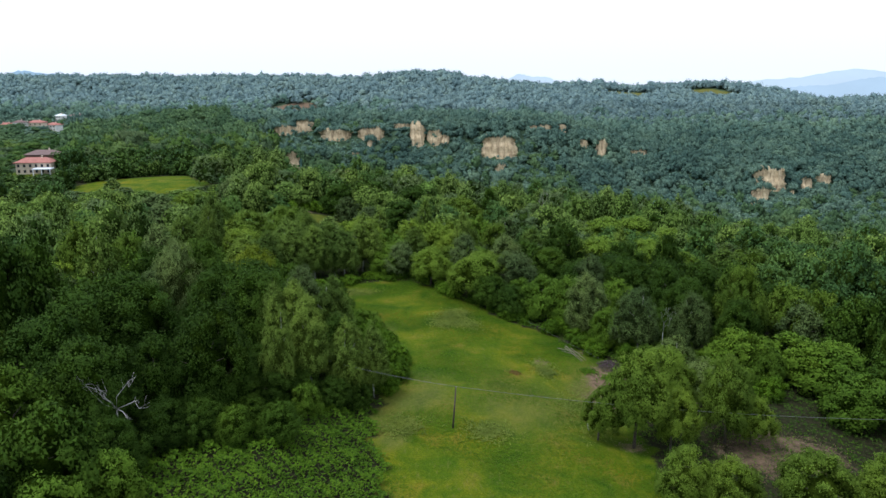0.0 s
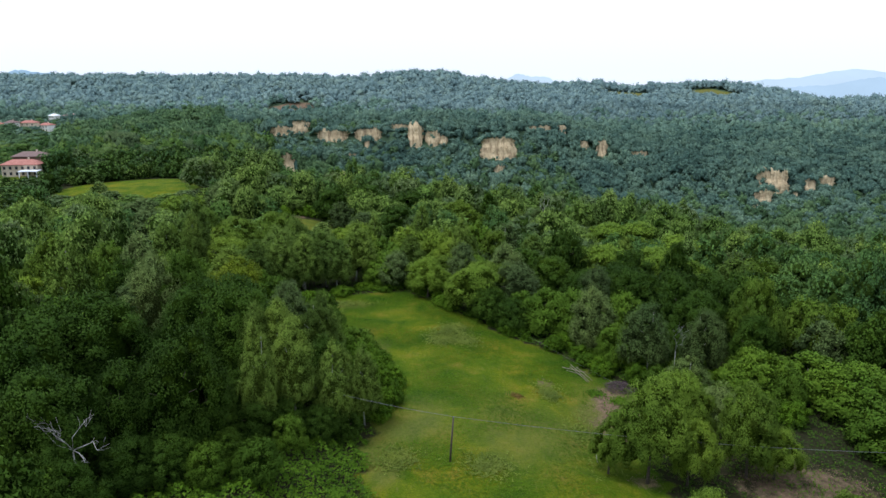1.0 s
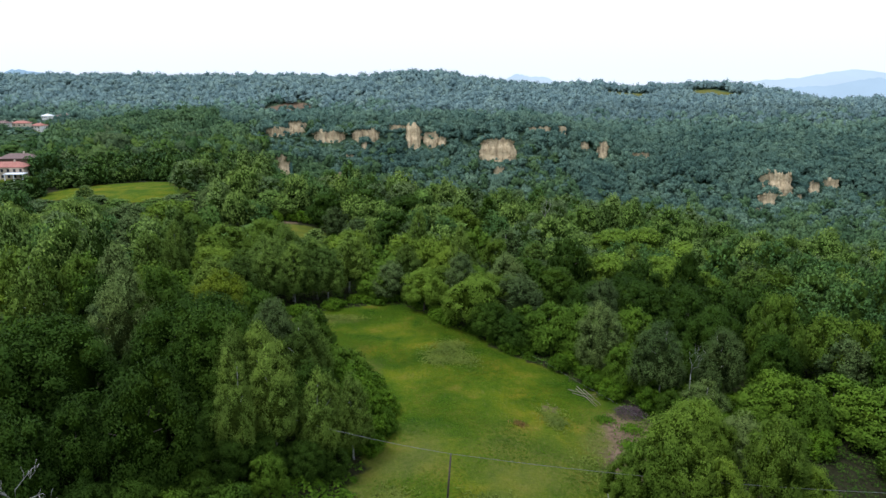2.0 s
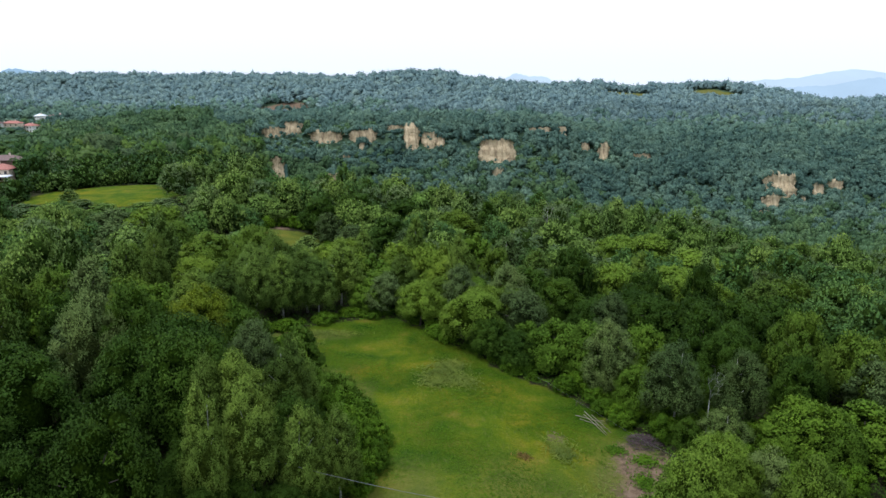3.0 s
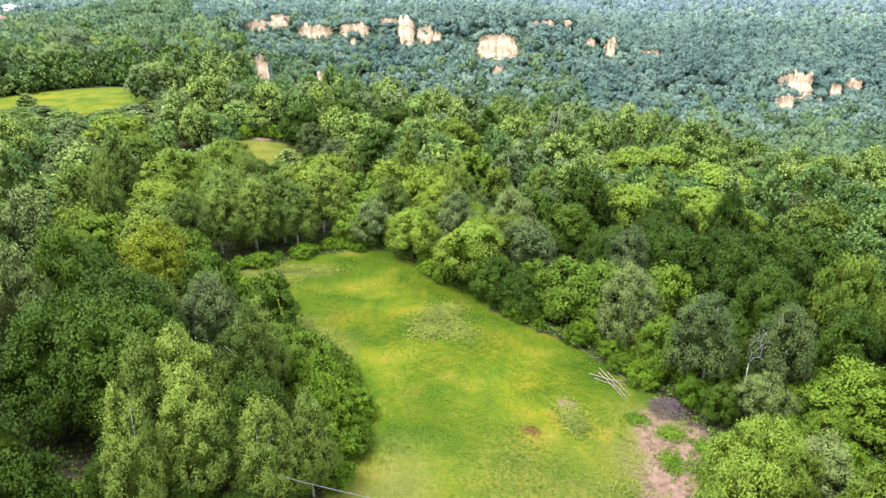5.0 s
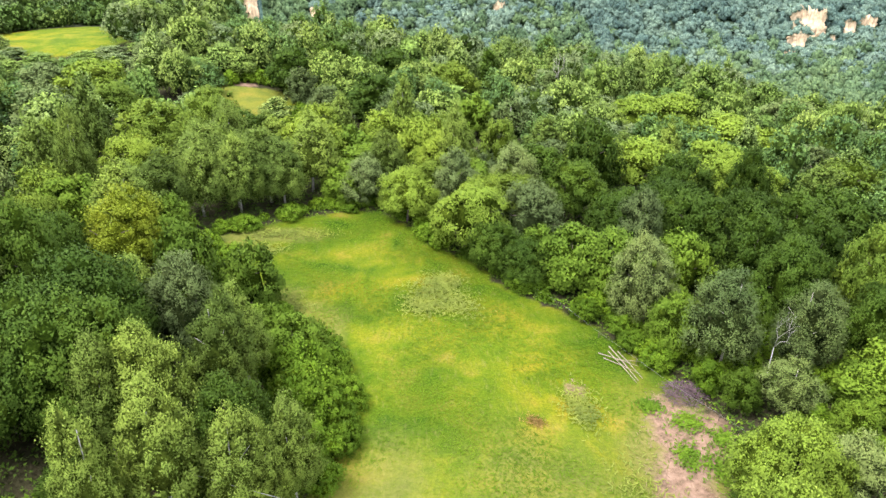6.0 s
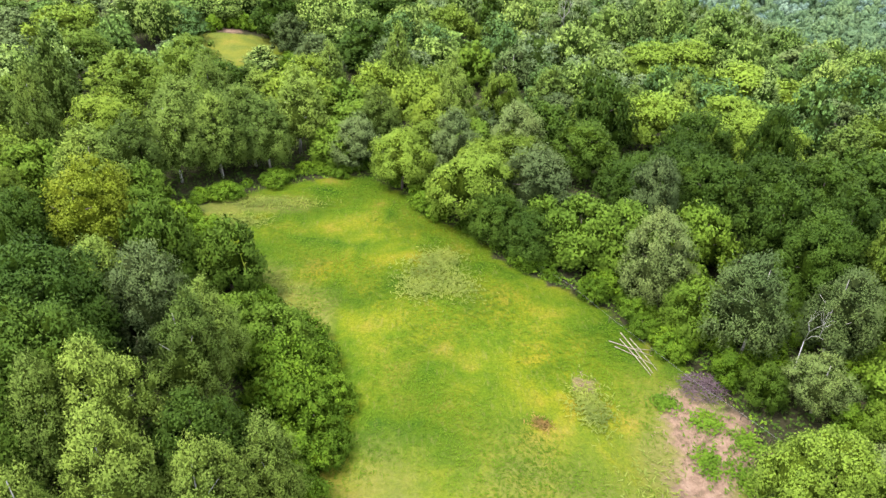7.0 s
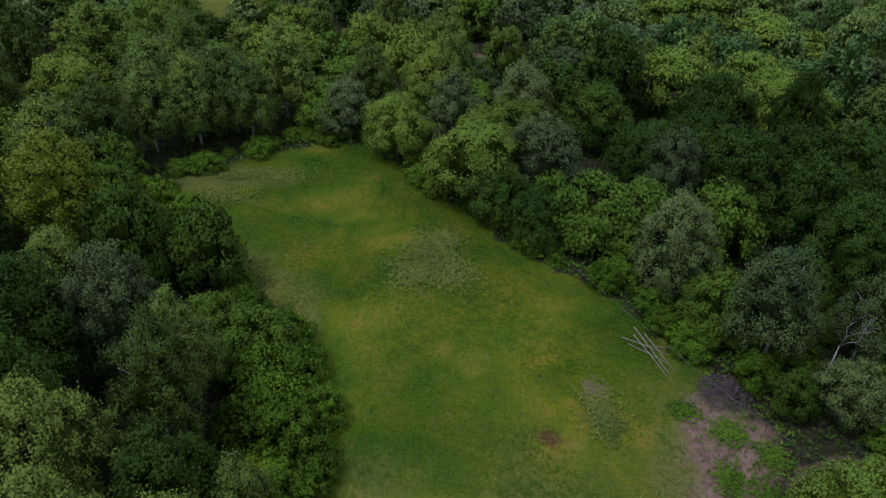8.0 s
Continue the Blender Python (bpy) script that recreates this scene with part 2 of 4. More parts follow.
SCRAP = leaf_material("dry_litter_twigs", (0.13, 0.08, 0.04), (0.25, 0.17, 0.10), (0.40, 0.31, 0.21), patch=0.3, see=0.1)


# unlit pale blue emission: the haze is put in as the ridge's own glow
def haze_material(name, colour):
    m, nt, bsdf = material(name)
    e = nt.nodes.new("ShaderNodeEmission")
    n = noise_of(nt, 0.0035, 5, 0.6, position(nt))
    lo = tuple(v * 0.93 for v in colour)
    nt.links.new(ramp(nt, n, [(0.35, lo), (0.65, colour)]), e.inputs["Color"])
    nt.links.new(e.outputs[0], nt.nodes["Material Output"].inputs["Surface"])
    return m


# ---- helpers of this scene ----


def mesh_of(name, verts, faces, mats, index=None, smooth=False, normals=None):
    me = bpy.data.meshes.new(name)
    verts = np.asarray(verts, np.float32)
    faces = np.asarray(faces, np.int32)
    size = np.where(faces[:, 2] == faces[:, 3], 3, 4)  # a repeated corner marks a triangle
    loops = faces.ravel()[(np.arange(4)[None] < size[:, None]).ravel()]
    start = np.concatenate([[0], np.cumsum(size)[:-1]]).astype(np.int32)
    me.vertices.add(len(verts))
    me.vertices.foreach_set("co", verts.ravel())
    me.loops.add(len(loops))
    me.loops.foreach_set("vertex_index", loops)
    me.polygons.add(len(faces))
    me.polygons.foreach_set("loop_start", start)
    for m in mats if isinstance(mats, (list, tuple)) else [mats]:
        me.materials.append(m)
    if index is not None:
        me.polygons.foreach_set("material_index", np.asarray(index, np.int32))
    me.polygons.foreach_set("use_smooth", np.broadcast_to(smooth, len(faces)).copy())
    if normals is not None:
        me.attributes.new("custom_normal", "FLOAT_VECTOR", "POINT").data.foreach_set("vector", np.asarray(normals, np.float32).ravel())
    me.update()
    me.validate()
    return me


def part(name, data, parent, label=""):
    ob = new(name, data)
    ob.parent = parent
    return tagged(ob, label)


def bm_mesh(name, bm, mat, smooth=False):
    me = bpy.data.meshes.new(name)
    bm.normal_update()
    bm.to_mesh(me)
    bm.free()
    me.materials.append(mat)
    if smooth:
        me.polygons.foreach_set("use_smooth", np.full(len(me.polygons), True))
    return me


def box(bm, x0, x1, y0, y1, z0, z1, bevel=0.0):
    made = bmesh.ops.create_cube(bm, size=1, matrix=Matrix.Translation(((x0 + x1) / 2, (y0 + y1) / 2, (z0 + z1) / 2))
                                 @ Matrix.Diagonal((x1 - x0, y1 - y0, z1 - z0, 1)))
    if bevel:
        edges = {e for v in made["verts"] for e in v.link_edges}
        bmesh.ops.bevel(bm, geom=list(edges), offset=bevel, segments=1, affect="EDGES")


def tube(points, radii, sides=7):
    """Verts and quads of a tapered round rod through the points."""
    pts = [Vector(p) for p in points]
    verts, faces = [], []
    for i, p in enumerate(pts):
        d = (pts[min(i + 1, len(pts) - 1)] - pts[max(i - 1, 0)]).normalized()
        u = d.orthogonal().normalized() if abs(d.z) > 0.95 else d.cross(Vector((0, 0, 1))).normalized()
        v = d.cross(u)
        for k in range(sides):
            a = 2 * math.pi * k / sides
            verts.append(p + (u * math.cos(a) + v * math.sin(a)) * radii[i])
    for i in range(len(pts) - 1):
        for k in range(sides):
            k2 = (k + 1) % sides
            faces.append((i * sides + k, i * sides + k2, (i + 1) * sides + k2, (i + 1) * sides + k))
    n = len(verts)
    verts += [pts[0], pts[-1]]
    last = (len(pts) - 1) * sides
    for k in range(sides):
        k2 = (k + 1) % sides
        faces.append((n, k2, k, n))
        faces.append((n + 1, last + k, last + k2, n + 1))
    return [tuple(v) for v in verts], faces


def rod(name, points, radii, mat, sides=7):
    v, f = tube(points, radii, sides)
    me = bpy.data.meshes.new(name)
    me.from_pydata(v, [], [tuple(dict.fromkeys(q)) for q in f])
    me.materials.append(mat)
    me.polygons.foreach_set("use_smooth", np.full(len(me.polygons), True))
    return me


def rods(name, many, mat, sides=5):
    verts, faces = [], []
    for points, radii in many:
        v, f = tube(points, radii, sides)
        k = len(verts)
        verts += v
        faces += [tuple(dict.fromkeys(i + k for i in q)) for q in f]
    me = bpy.data.meshes.new(name)
    me.from_pydata(verts, [], faces)
    me.materials.append(mat)
    return me


# ---- the land ----


def ss(a, b, t):
    u = np.clip((t - a) / (b - a), 0.0, 1.0)
    return u * u * (3 - 2 * u)


def hump(x, y, cx, cy, rx, ry):
    return np.exp(-((x - cx) / rx) ** 2 - ((y - cy) / ry) ** 2)


def rolling(x, y):
    """Gentle natural unevenness, about -1 to 1."""
    return (np.sin(x * 0.021 + 1.3) * np.cos(y * 0.017 - 0.6) + 0.6 * np.sin(x * 0.043 - y * 0.031 + 2.0)
            + 0.35 * np.sin(x * 0.09 + y * 0.071 + 0.4)) / 1.95


def ground_height(x, y):
    """Height of the land in metres: a grazed terrace, a wooded valley beyond it and hills behind."""
    x, y = np.asarray(x, float), np.asarray(y, float)
    # the terrace: falls gently to the right, rises to the left
    z = -3.5 * ss(0, 32, x) - 5.0 * ss(45, 130, x)
    z = z + 5.5 * ss(-9, -26, x) * (1 - ss(118, 145, y)) + 5.0 * ss(-26, -80, x) * (1 - 0.6 * ss(150, 230, y))
    z = z - 8.0 * ss(170, 260, y) * ss(-70, 20, x)
    z = z + 0.25 * np.sin(x * 0.13 + 1) * np.cos(y * 0.11)
    # the wooded spur to the left: a hill that climbs away from the terrace, with low land behind its left shoulder
    spur = 2 + 5 * ss(330, 450, y) + 7 * ss(440, 610, y) - 21 * ss(0.25 * y - 385, 0.25 * y - 475, x) * ss(380, 470, y) + 10 * ss(-340, -400, x) * ss(600, 680, y) - 10 * ss(640, 780, y)
    z = z + (spur - z) * ss(320, 400, y) * ss(-60, -130, x)
    # the valley cut behind the terrace, steep below the spur
    edge = 345 - 95 * ss(40, 190, x) - 25 * np.exp(-((x + 72) / 32) ** 2) + 55 * ss(-85, -120, x)
    brow = x + 88 + 0.16 * (y - 440) + 0.34 * np.maximum(y - 455, 0)
    drop = ss(edge - 15, edge + 120, y) * ss(-26, 20, brow)
    z = z * (1 - drop) + (-62 - 4 * ss(40, 260, x)) * drop
    # the far side: a bank that steepens into cliffs, a bench, a dip and the last hills; an even slope further right
    bank = np.interp(y, [0, 560, 620, 686, 704, 740, 800, 870, 930, 1000, 1100, 1200, 1260, 1350, 1500], [-66, -60, -46, -20, -4, 1, 1, -12, -8, 0, 14, 31, 37, 26, -30])
    even = np.interp(y, [0, 520, 600, 640, 700, 800, 900, 1000, 1100, 1180, 1250, 1400, 1600], [-66, -64, -54, -37, -27, -13, -3, 5, 11, 18, 19, 0, -60])
    right = ss(70, 250, x)
    far = bank * (1 - right) + even * right
    far = far + 7 * hump(x, y, -28, 1250, 62, 120) - 10 * ss(20, 110, x) * (1 - ss(130, 220, x)) * ss(1050, 1200, y) * 0.6
    far = far + 7 * hump(x, y, 255, 1260, 45, 90) + 8 * hump(x, y, 450, 1240, 75, 100) + 4 * hump(x, y, 560, 1200, 60, 90) - 5 * ss(470, 540, x) * ss(900, 1050, y) - 14 * ss(520, 620, x) * ss(880, 1080, y)
    fold = rolling(x * 1.5 + 60, y * 0.9)
    far = far + 5 * fold * ss(540, 600, y) * (1 - 0.85 * ss(665, 690, y)) + 5 * rolling(x * 1.1 + 40, y * 1.5) * ss(880, 980, y) * (1 - 0.6 * ss(1120, 1200, y))
    far = far + 8 * hump(x, y, -202, 1038, 46, 34)
    over = ss(455, 560, y) * ss(-26, 20, brow)
    over = np.maximum(over, ss(690, 790, y))
    z = z * (1 - over) + far * over
    z = z + 1.5 * hump(x, y, -212, 362, 30, 26)
    z = z + 4.5 * hump(x, y, -130, 318, 60, 40) + 2.0 * hump(x, y, -52, 262, 22, 22) - 4 * hump(x, y, -105, 262, 40, 28)
    return z + 1.5 * rolling(x, y) * ss(200, 420, y)


def at(x, y):
    return float(ground_height(x, y))


def along(v, knots, values):
    return np.interp(v, knots, values)


def meadow_mask(x, y):
    """1 on the grazed meadow, 0 in the woods: distance inside its two wavy borders."""
    left = along(y, [60, 85, 100, 125, 137, 152, 170, 184, 190], [-6, -8, -11.5, -9, -13, -25, -37, -30, -10])
    right = along(y, [60, 85, 100, 120, 130, 145, 157, 170, 184, 190], [33.5, 33.5, 33, 34, 36, 27, 12, 0, -9, -10])
    wob = 0.9 * np.sin(y * 0.7 + x * 0.2) + 0.6 * np.sin(y * 1.9)
    d = np.minimum(np.minimum(x - left + wob, right - x + wob), np.minimum(182.5 - y - 0.018 * np.minimum(x + 9, 0) ** 2, 0.7 * (y + 28.0) - 0.02 * (x - 12) ** 2))
    return ss(-1.5, 1.5, d)


def blob(x, y, cx, cy, rx, ry, wave=0.15):
    a = np.arctan2(y - cy, x - cx)
    r = np.hypot((x - cx) / rx, (y - cy) / ry) / (1 + wave * np.sin(3 * a + cx) + wave * 0.6 * np.sin(5 * a + cy))
    return 1 - ss(0.85, 1.15, r)


def soft(x, y, cx, cy, rx, ry):
    """A patch that thins out gradually from its middle."""
    return blob(x, y, cx, cy, rx * 0.55, ry * 0.55, 0.3) * 0.35 + 0.65 * (1 - ss(0.2, 1.15, np.hypot((x - cx) / rx, (y - cy) / ry)))


def clearing_mask(x, y):
    """Fields and glades cut into the woods, other than the meadow."""
    m = blob(x, y, -50, 253, 12, 16) * 1.0
    m = np.maximum(m, blob(x, y, -135, 316, 27, 25))
    m = np.maximum(m, blob(x, y, -86, 312, 8, 9))
    m = np.maximum(m, blob(x, y, -208, 352, 14, 9))
    for cx, cy, rx, ry in ((303, 1165, 34, 42), (430, 1165, 44, 40), (574, 1000, 34, 17), (-271, 690, 20, 20), (-197, 587, 13, 14), (-461, 905, 26, 26), (-405, 700, 46, 24), (-428, 800, 26, 18)):
        m = np.maximum(m, blob(x, y, cx, cy, rx, ry))
    return m


def bare_mask(x, y):
    """Trodden and cleared earth."""
    m = np.maximum(0.95 * soft(x, y, 32.5, 124, 7.5, 11.5), 0.55 * soft(x, y, 20, 131.5, 2.4, 4.0))
    m = np.maximum(m, 0.5 * soft(x, y, 53, 100, 18, 13))
    m = np.maximum(m, 0.9 * soft(x, y, 29.5, 115.5, 6.0, 9.5))
    m = np.maximum(m, 0.45 * soft(x, y, 30.5, 101, 4.5, 3.5))
    m = np.maximum(m, 0.8 * blob(x, y, 44.5, 119, 6, 4.5, 0.2))
    m = np.maximum(m, 0.8 * blob(x, y, -57, 268, 7, 3))
    m = np.maximum(m, 0.95 * blob(x, y, -203, 1008, 36, 22, 0.3))
    for cx, cy, rx, ry in ((484, 1146, 9, 12), (509, 1148, 14, 9), (254, 1150, 9, 12), (-100, 1010, 10, 8), (-205, 598, 6, 5)):
        m = np.maximum(m, 0.85 * blob(x, y, cx, cy, rx, ry, 0.3))
    return np.maximum(m, 0.9 * blob(x, y, 14, 232, 9, 8))


def deep_green_mask(x, y):
    """Darker green grass along the eastern side and at the meadow's head."""
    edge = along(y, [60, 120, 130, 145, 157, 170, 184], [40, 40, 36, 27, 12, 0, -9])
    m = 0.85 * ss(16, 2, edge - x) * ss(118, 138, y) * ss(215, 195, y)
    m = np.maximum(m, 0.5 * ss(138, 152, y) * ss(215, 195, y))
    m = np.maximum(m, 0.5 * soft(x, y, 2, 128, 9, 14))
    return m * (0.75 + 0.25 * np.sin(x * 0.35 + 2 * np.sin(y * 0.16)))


def dry_mask(x, y):
    m = np.maximum(0.35 * blob(x, y, -51, 257, 13, 14), 0.45 * blob(x, y, -9, 103, 4, 10, 0.3))
    m = np.maximum(m, 0.3 * soft(x, y, 24, 114, 8, 14))
    m = np.maximum(m, 0.75 * soft(x, y, 29.5, 121, 9, 17))
    m = np.maximum(m, 0.4 * soft(x, y, 14, 112, 16, 16))
    m = np.maximum(m, 0.45 * soft(x, y, -3, 112, 8, 12))
    m = np.maximum(m, 0.45 * blob(x, y, -22, 148, 9, 5, 0.3))
    m = np.maximum(m, 0.55 * blob(x, y, -30, 172, 9, 4, 0.3))
    m = np.maximum(m, 0.5 * blob(x, y, -14, 140, 4, 5, 0.3))
    for cx, cy in ((303, 1165), (430, 1165), (-271, 690), (-197, 587), (-461, 905), (574, 1000)):
        m = np.maximum(m, 0.8 * blob(x, y, cx, cy, 60, 45))
    return m


def axis(lo, hi, step, far_lo, far_hi):
    mid = list(np.arange(lo, hi + step / 2, step))
    a, s = [], step
    v = lo
    while v > far_lo:
        s = min(s * 1.07, 20 if v > -620 else 220)
        v -= s
        a.append(v)
    b, s = [], step
    v = hi
    while v < far_hi:
        s = min(s * 1.05, 11 if v < 760 else 18 if v < 1300 else 220)
        v += s
        b.append(v)
    return np.array(a[::-1] + mid + b)


gx, gy = axis(-62, 92, 1.8, -4800, 4800), axis(62, 215, 1.8, -1500, 4900)
X, Y = np.meshgrid(gx, gy)
Z = ground_height(X, Y)
FAR = ss(1400, 2200, np.hypot(X, Y))
Z = Z * (1 - FAR) - 85 * FAR
BANK = (ss(-9, -14, X) * ss(-36, -30, X)) * ss(68, 74, Y) * (1 - ss(98, 106, Y))
nx = len(gx)
ii = np.arange(len(gy) * nx).reshape(len(gy), nx)
quads = np.stack([ii[:-1, :-1], ii[:-1, 1:], ii[1:, 1:], ii[1:, :-1]], -1).reshape(-1, 4)
land = mesh_of("ground", np.stack([X, Y, Z], -1).reshape(-1, 3), quads, GROUND, smooth=True)
for key, mask in (("grass", np.maximum(np.maximum(meadow_mask(X, Y), clearing_mask(X, Y)), 0.5 * FAR)), ("bare", bare_mask(X, Y)), ("dry", dry_mask(X, Y)), ("thicket", ss(310, 430, Y)), ("deep_green", deep_green_mask(X, Y))):
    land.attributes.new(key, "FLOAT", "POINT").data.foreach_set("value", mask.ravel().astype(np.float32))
tagged(new("ground", land), "rolling land with a green meadow and woodland floor", "ground", kind="structure")

# ---- far ridges on the horizon ----


def ridge(y, x0, x1, low, high, seed, mat, label):
    rng = np.random.default_rng(seed)
    xs = np.linspace(x0, x1, 90)
    u = (xs - x0) / (x1 - x0)
    crest = low + (high - low) * np.sin(np.pi * u) ** 0.7 * (0.75 + 0.18 * np.sin(u * 9 + seed) + 0.07 * np.sin(u * 31 + 2 * seed))
    rows = []
    for k, (dy, f) in enumerate(((-260, 0.0), (-120, 0.55), (0, 1.0), (150, 0.5), (300, 0.0))):
        z = -120 + (crest + 120) * f + rng.normal(0, 2, len(xs)) * (f > 0)
        rows.append(np.stack([xs, np.full_like(xs, y + dy), z], -1))
    v = np.concatenate(rows)
    n = len(xs)
    i = np.arange(5 * n).reshape(5, n)
    q = np.stack([i[:-1, :-1], i[:-1, 1:], i[1:, 1:], i[1:, :-1]], -1).reshape(-1, 4)
    return tagged(new("backdrop", mesh_of("far_ridge", v, q, mat, smooth=True)), label, "hills", kind="structure")


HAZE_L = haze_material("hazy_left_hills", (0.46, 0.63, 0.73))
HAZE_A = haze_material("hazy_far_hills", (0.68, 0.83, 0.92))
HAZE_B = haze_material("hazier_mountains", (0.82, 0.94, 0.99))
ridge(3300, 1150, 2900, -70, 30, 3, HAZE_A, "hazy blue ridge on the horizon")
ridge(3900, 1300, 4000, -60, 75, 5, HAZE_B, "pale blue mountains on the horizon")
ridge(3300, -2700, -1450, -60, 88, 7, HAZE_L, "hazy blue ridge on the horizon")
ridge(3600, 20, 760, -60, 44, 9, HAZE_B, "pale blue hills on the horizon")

# ---- trees ----


def unit(v):
    return v / np.maximum(np.linalg.norm(v, axis=-1, keepdims=True), 1e-6)


def leaf_sprays(rng, points, normals, length, width, up=0.2, rough=0.42, droop=0.25, folded=False, out=0.0):
    """Pointed sprays of leaves: one triangle each, or a folded lozenge."""
    n = len(points)
    nor = unit(normals + np.array([0, 0, up]) + rng.normal(0, rough, (n, 3)))
    t = unit(np.cross(nor, rng.normal(0, 1, (n, 3))))
    t = t + nor * rng.uniform(0, 2 * out, (n, 1)) + np.array([0, 0, out * 0.6 - droop])
    t = unit(t)
    s = unit(np.cross(nor, t) + rng.normal(0, 0.15, (n, 3)))
    k = rng.uniform(0.65, 1.35, (n, 1))
    ln, wd = length * k, width * k * rng.uniform(0.8, 1.2, (n, 1))
    tip = points + t * ln * 0.6
    if folded:
        base = points - t * ln * 0.45
        a = points + s * wd * 0.5 - nor * wd * 0.18
        b = points - s * wd * 0.5 - nor * wd * 0.18
        return np.stack([base, b, tip, a], 1).reshape(-1, 3), np.arange(4 * n).reshape(n, 4)
    a = points - t * ln * 0.3 + s * wd * 0.5
    b = points - t * ln * 0.4 - s * wd * 0.5
    f = np.arange(3 * n).reshape(n, 3)
    return np.stack([a, b, tip], 1).reshape(-1, 3), np.concatenate([f, f[:, 2:]], 1)


def ball(sub):
    bm = bmesh.new()
    bmesh.ops.create_icosphere(bm, subdivisions=sub, radius=1)
    v = np.array([p.co[:] for p in bm.verts])
    f = np.array([[p.index for p in q.verts] for q in bm.faces])
    bm.free()
    return v, np.concatenate([f, f[:, 2:]], 1)


BALL1 = ball(1)


FORM = {
    # crown base, lobes, lobe size, stretch of the lobes upwards, narrowing of the top, spread of the sprays
    "chestnut": (0.20, 36, 0.29, 0.85, 0.0, 0.11),
    "flowering": (0.16, 38, 0.29, 0.85, 0.0, 0.10),
    "broad": (0.06, 52, 0.25, 1.05, 0.10, 0.16),
    "fresh": (0.03, 34, 0.29, 1.0, 0.10, 0.16),
    "locust": (0.10, 44, 0.24, 1.1, 0.15, 0.2),
    "grey": (0.04, 56, 0.22, 1.15, 0.15, 0.18),
    "aspen": (0.10, 64, 0.22, 1.25, 0.40, 0.26),
    "birch": (0.14, 50, 0.22, 1.3, 0.35, 0.30),
    "poplar": (0.08, 40, 0.34, 2.0, 0.40, 0.2),
    "bush": (0.0, 22, 0.33, 0.9, 0.0, 0.14),
}


def lobes_of(rng, kind, h, r, many=1.0):
    """Centres, directions and radii of the lobes that cover a crown's dome."""
    base, n, f, tall, narrow, _ = FORM[kind]
    n = max(5, int(n * many))
    f = f * many ** -0.4
    zc, hz = h * (base + 0.40 * (1 - base)), h * (1 - base) * 0.60
    lean = rng.normal(0, 0.07, 2) * r
    bulge = rng.uniform(0, 6.28, 3)
    out = []
    for i in range(n):
        cz = 1 - 1.62 * (i + 0.5) / n
        a = i * 2.399963 + rng.uniform(-0.35, 0.35)
        ring = math.sqrt(max(0.0, 1 - cz * cz)) * (1 - narrow * max(0.0, cz) - 0.12 * max(0.0, -cz))
        swell = 1 + 0.13 * math.sin(2 * a + bulge[0]) + 0.10 * math.sin(3 * a + bulge[1] + 2 * cz)
        k = rng.uniform(0.62, 0.94) * swell
        lr = r * f * rng.uniform(0.65, 1.35)
        lz = lr * tall * (0.9 if cz > 0 else 1.05)
        p = np.array([math.cos(a) * ring * r * k + lean[0] * (1 + cz), math.sin(a) * ring * r * k + lean[1] * (1 + cz), zc + cz * (hz if cz > 0 else hz * 0.62) * rng.uniform(0.74, 0.98) - lz * 0.25])
        d = unit(np.array([math.cos(a) * ring, math.sin(a) * ring, cz * 0.8 + 0.25]))
        out.append((p, d, lr, lz))
    return out, np.array([0, 0, zc]), np.array([r * 0.52, r * 0.52, hz * 0.5])


def crown_arrays(rng, kind, h, r, count, length, width, many=1.0, droop=0.1, shell=0.0):
    """A crown: a dome of lobes, each shingled with leaf sprays over a small heart, darkened as shade in nearer crowns.
    Gives points, faces, inner faces and normals.
    """
    lobes, mid, half = lobes_of(rng, kind, h, r, many)
    spread = FORM[kind][5]
    v0, f0 = BALL1
    V, F, N, n, inner = [v0 * half + mid], [f0], [unit(v0 / half)], len(v0), len(f0)
    for p, d, lr, lz in lobes:
        rad = np.array([lr, lr, lz]) * (shell or 0.66)
        w = v0 * rad * (1 + rng.normal(0, 0.12, (len(v0), 1))) + p
        V.append(w)
        F.append(f0 + n)
        N.append(unit(unit(v0) + 0.6 * d + rng.normal(0, 0.3 if shell else 0.0, v0.shape)))
        n += len(v0)
        inner += len(f0)
    size = np.array([lr * lz for _, _, lr, lz in lobes])
    for (p, d, lr, lz), share in zip(lobes, size / size.sum()):
        m = max(3, int(count * share))
        # tufts of uneven length break up each lobe
        tuft = unit(rng.normal(0, 0.8, (9, 3)) + d * 0.8 + np.array([0, 0, 0.25]))
        reach = rng.uniform(0.78, 1.32, 9)
        pick = rng.integers(0, 9, m)
        e = unit(tuft[pick] + rng.normal(0, 0.33, (m, 3)))
        q = p + e * np.array([lr, lr, lz]) * (reach[pick, None] + rng.normal(0, spread, (m, 1)))
        lv, lf = leaf_sprays(rng, q, e, length, width, 0.15, 0.35, droop, False, 0.25 + 1.4 * spread)
        soft_n = unit(e + 0.55 * d + rng.normal(0, 0.25, (9, 3))[pick] + rng.normal(0, 0.2, (m, 3)) + np.array([0, 0, 0.12]))
        a, b, c = lv[lf[:, 0]], lv[lf[:, 1]], lv[lf[:, 2]]
        back = (np.cross(b - a, c - a) * soft_n).sum(1) < 0
        lf[back] = lf[back][:, [1, 0, 2, 2]]
        V.append(lv)
        F.append(lf + n)
        N.append(np.repeat(soft_n, 3, 0))
        n += len(lv)
    return np.concatenate(V), np.concatenate(F), inner, np.concatenate(N)


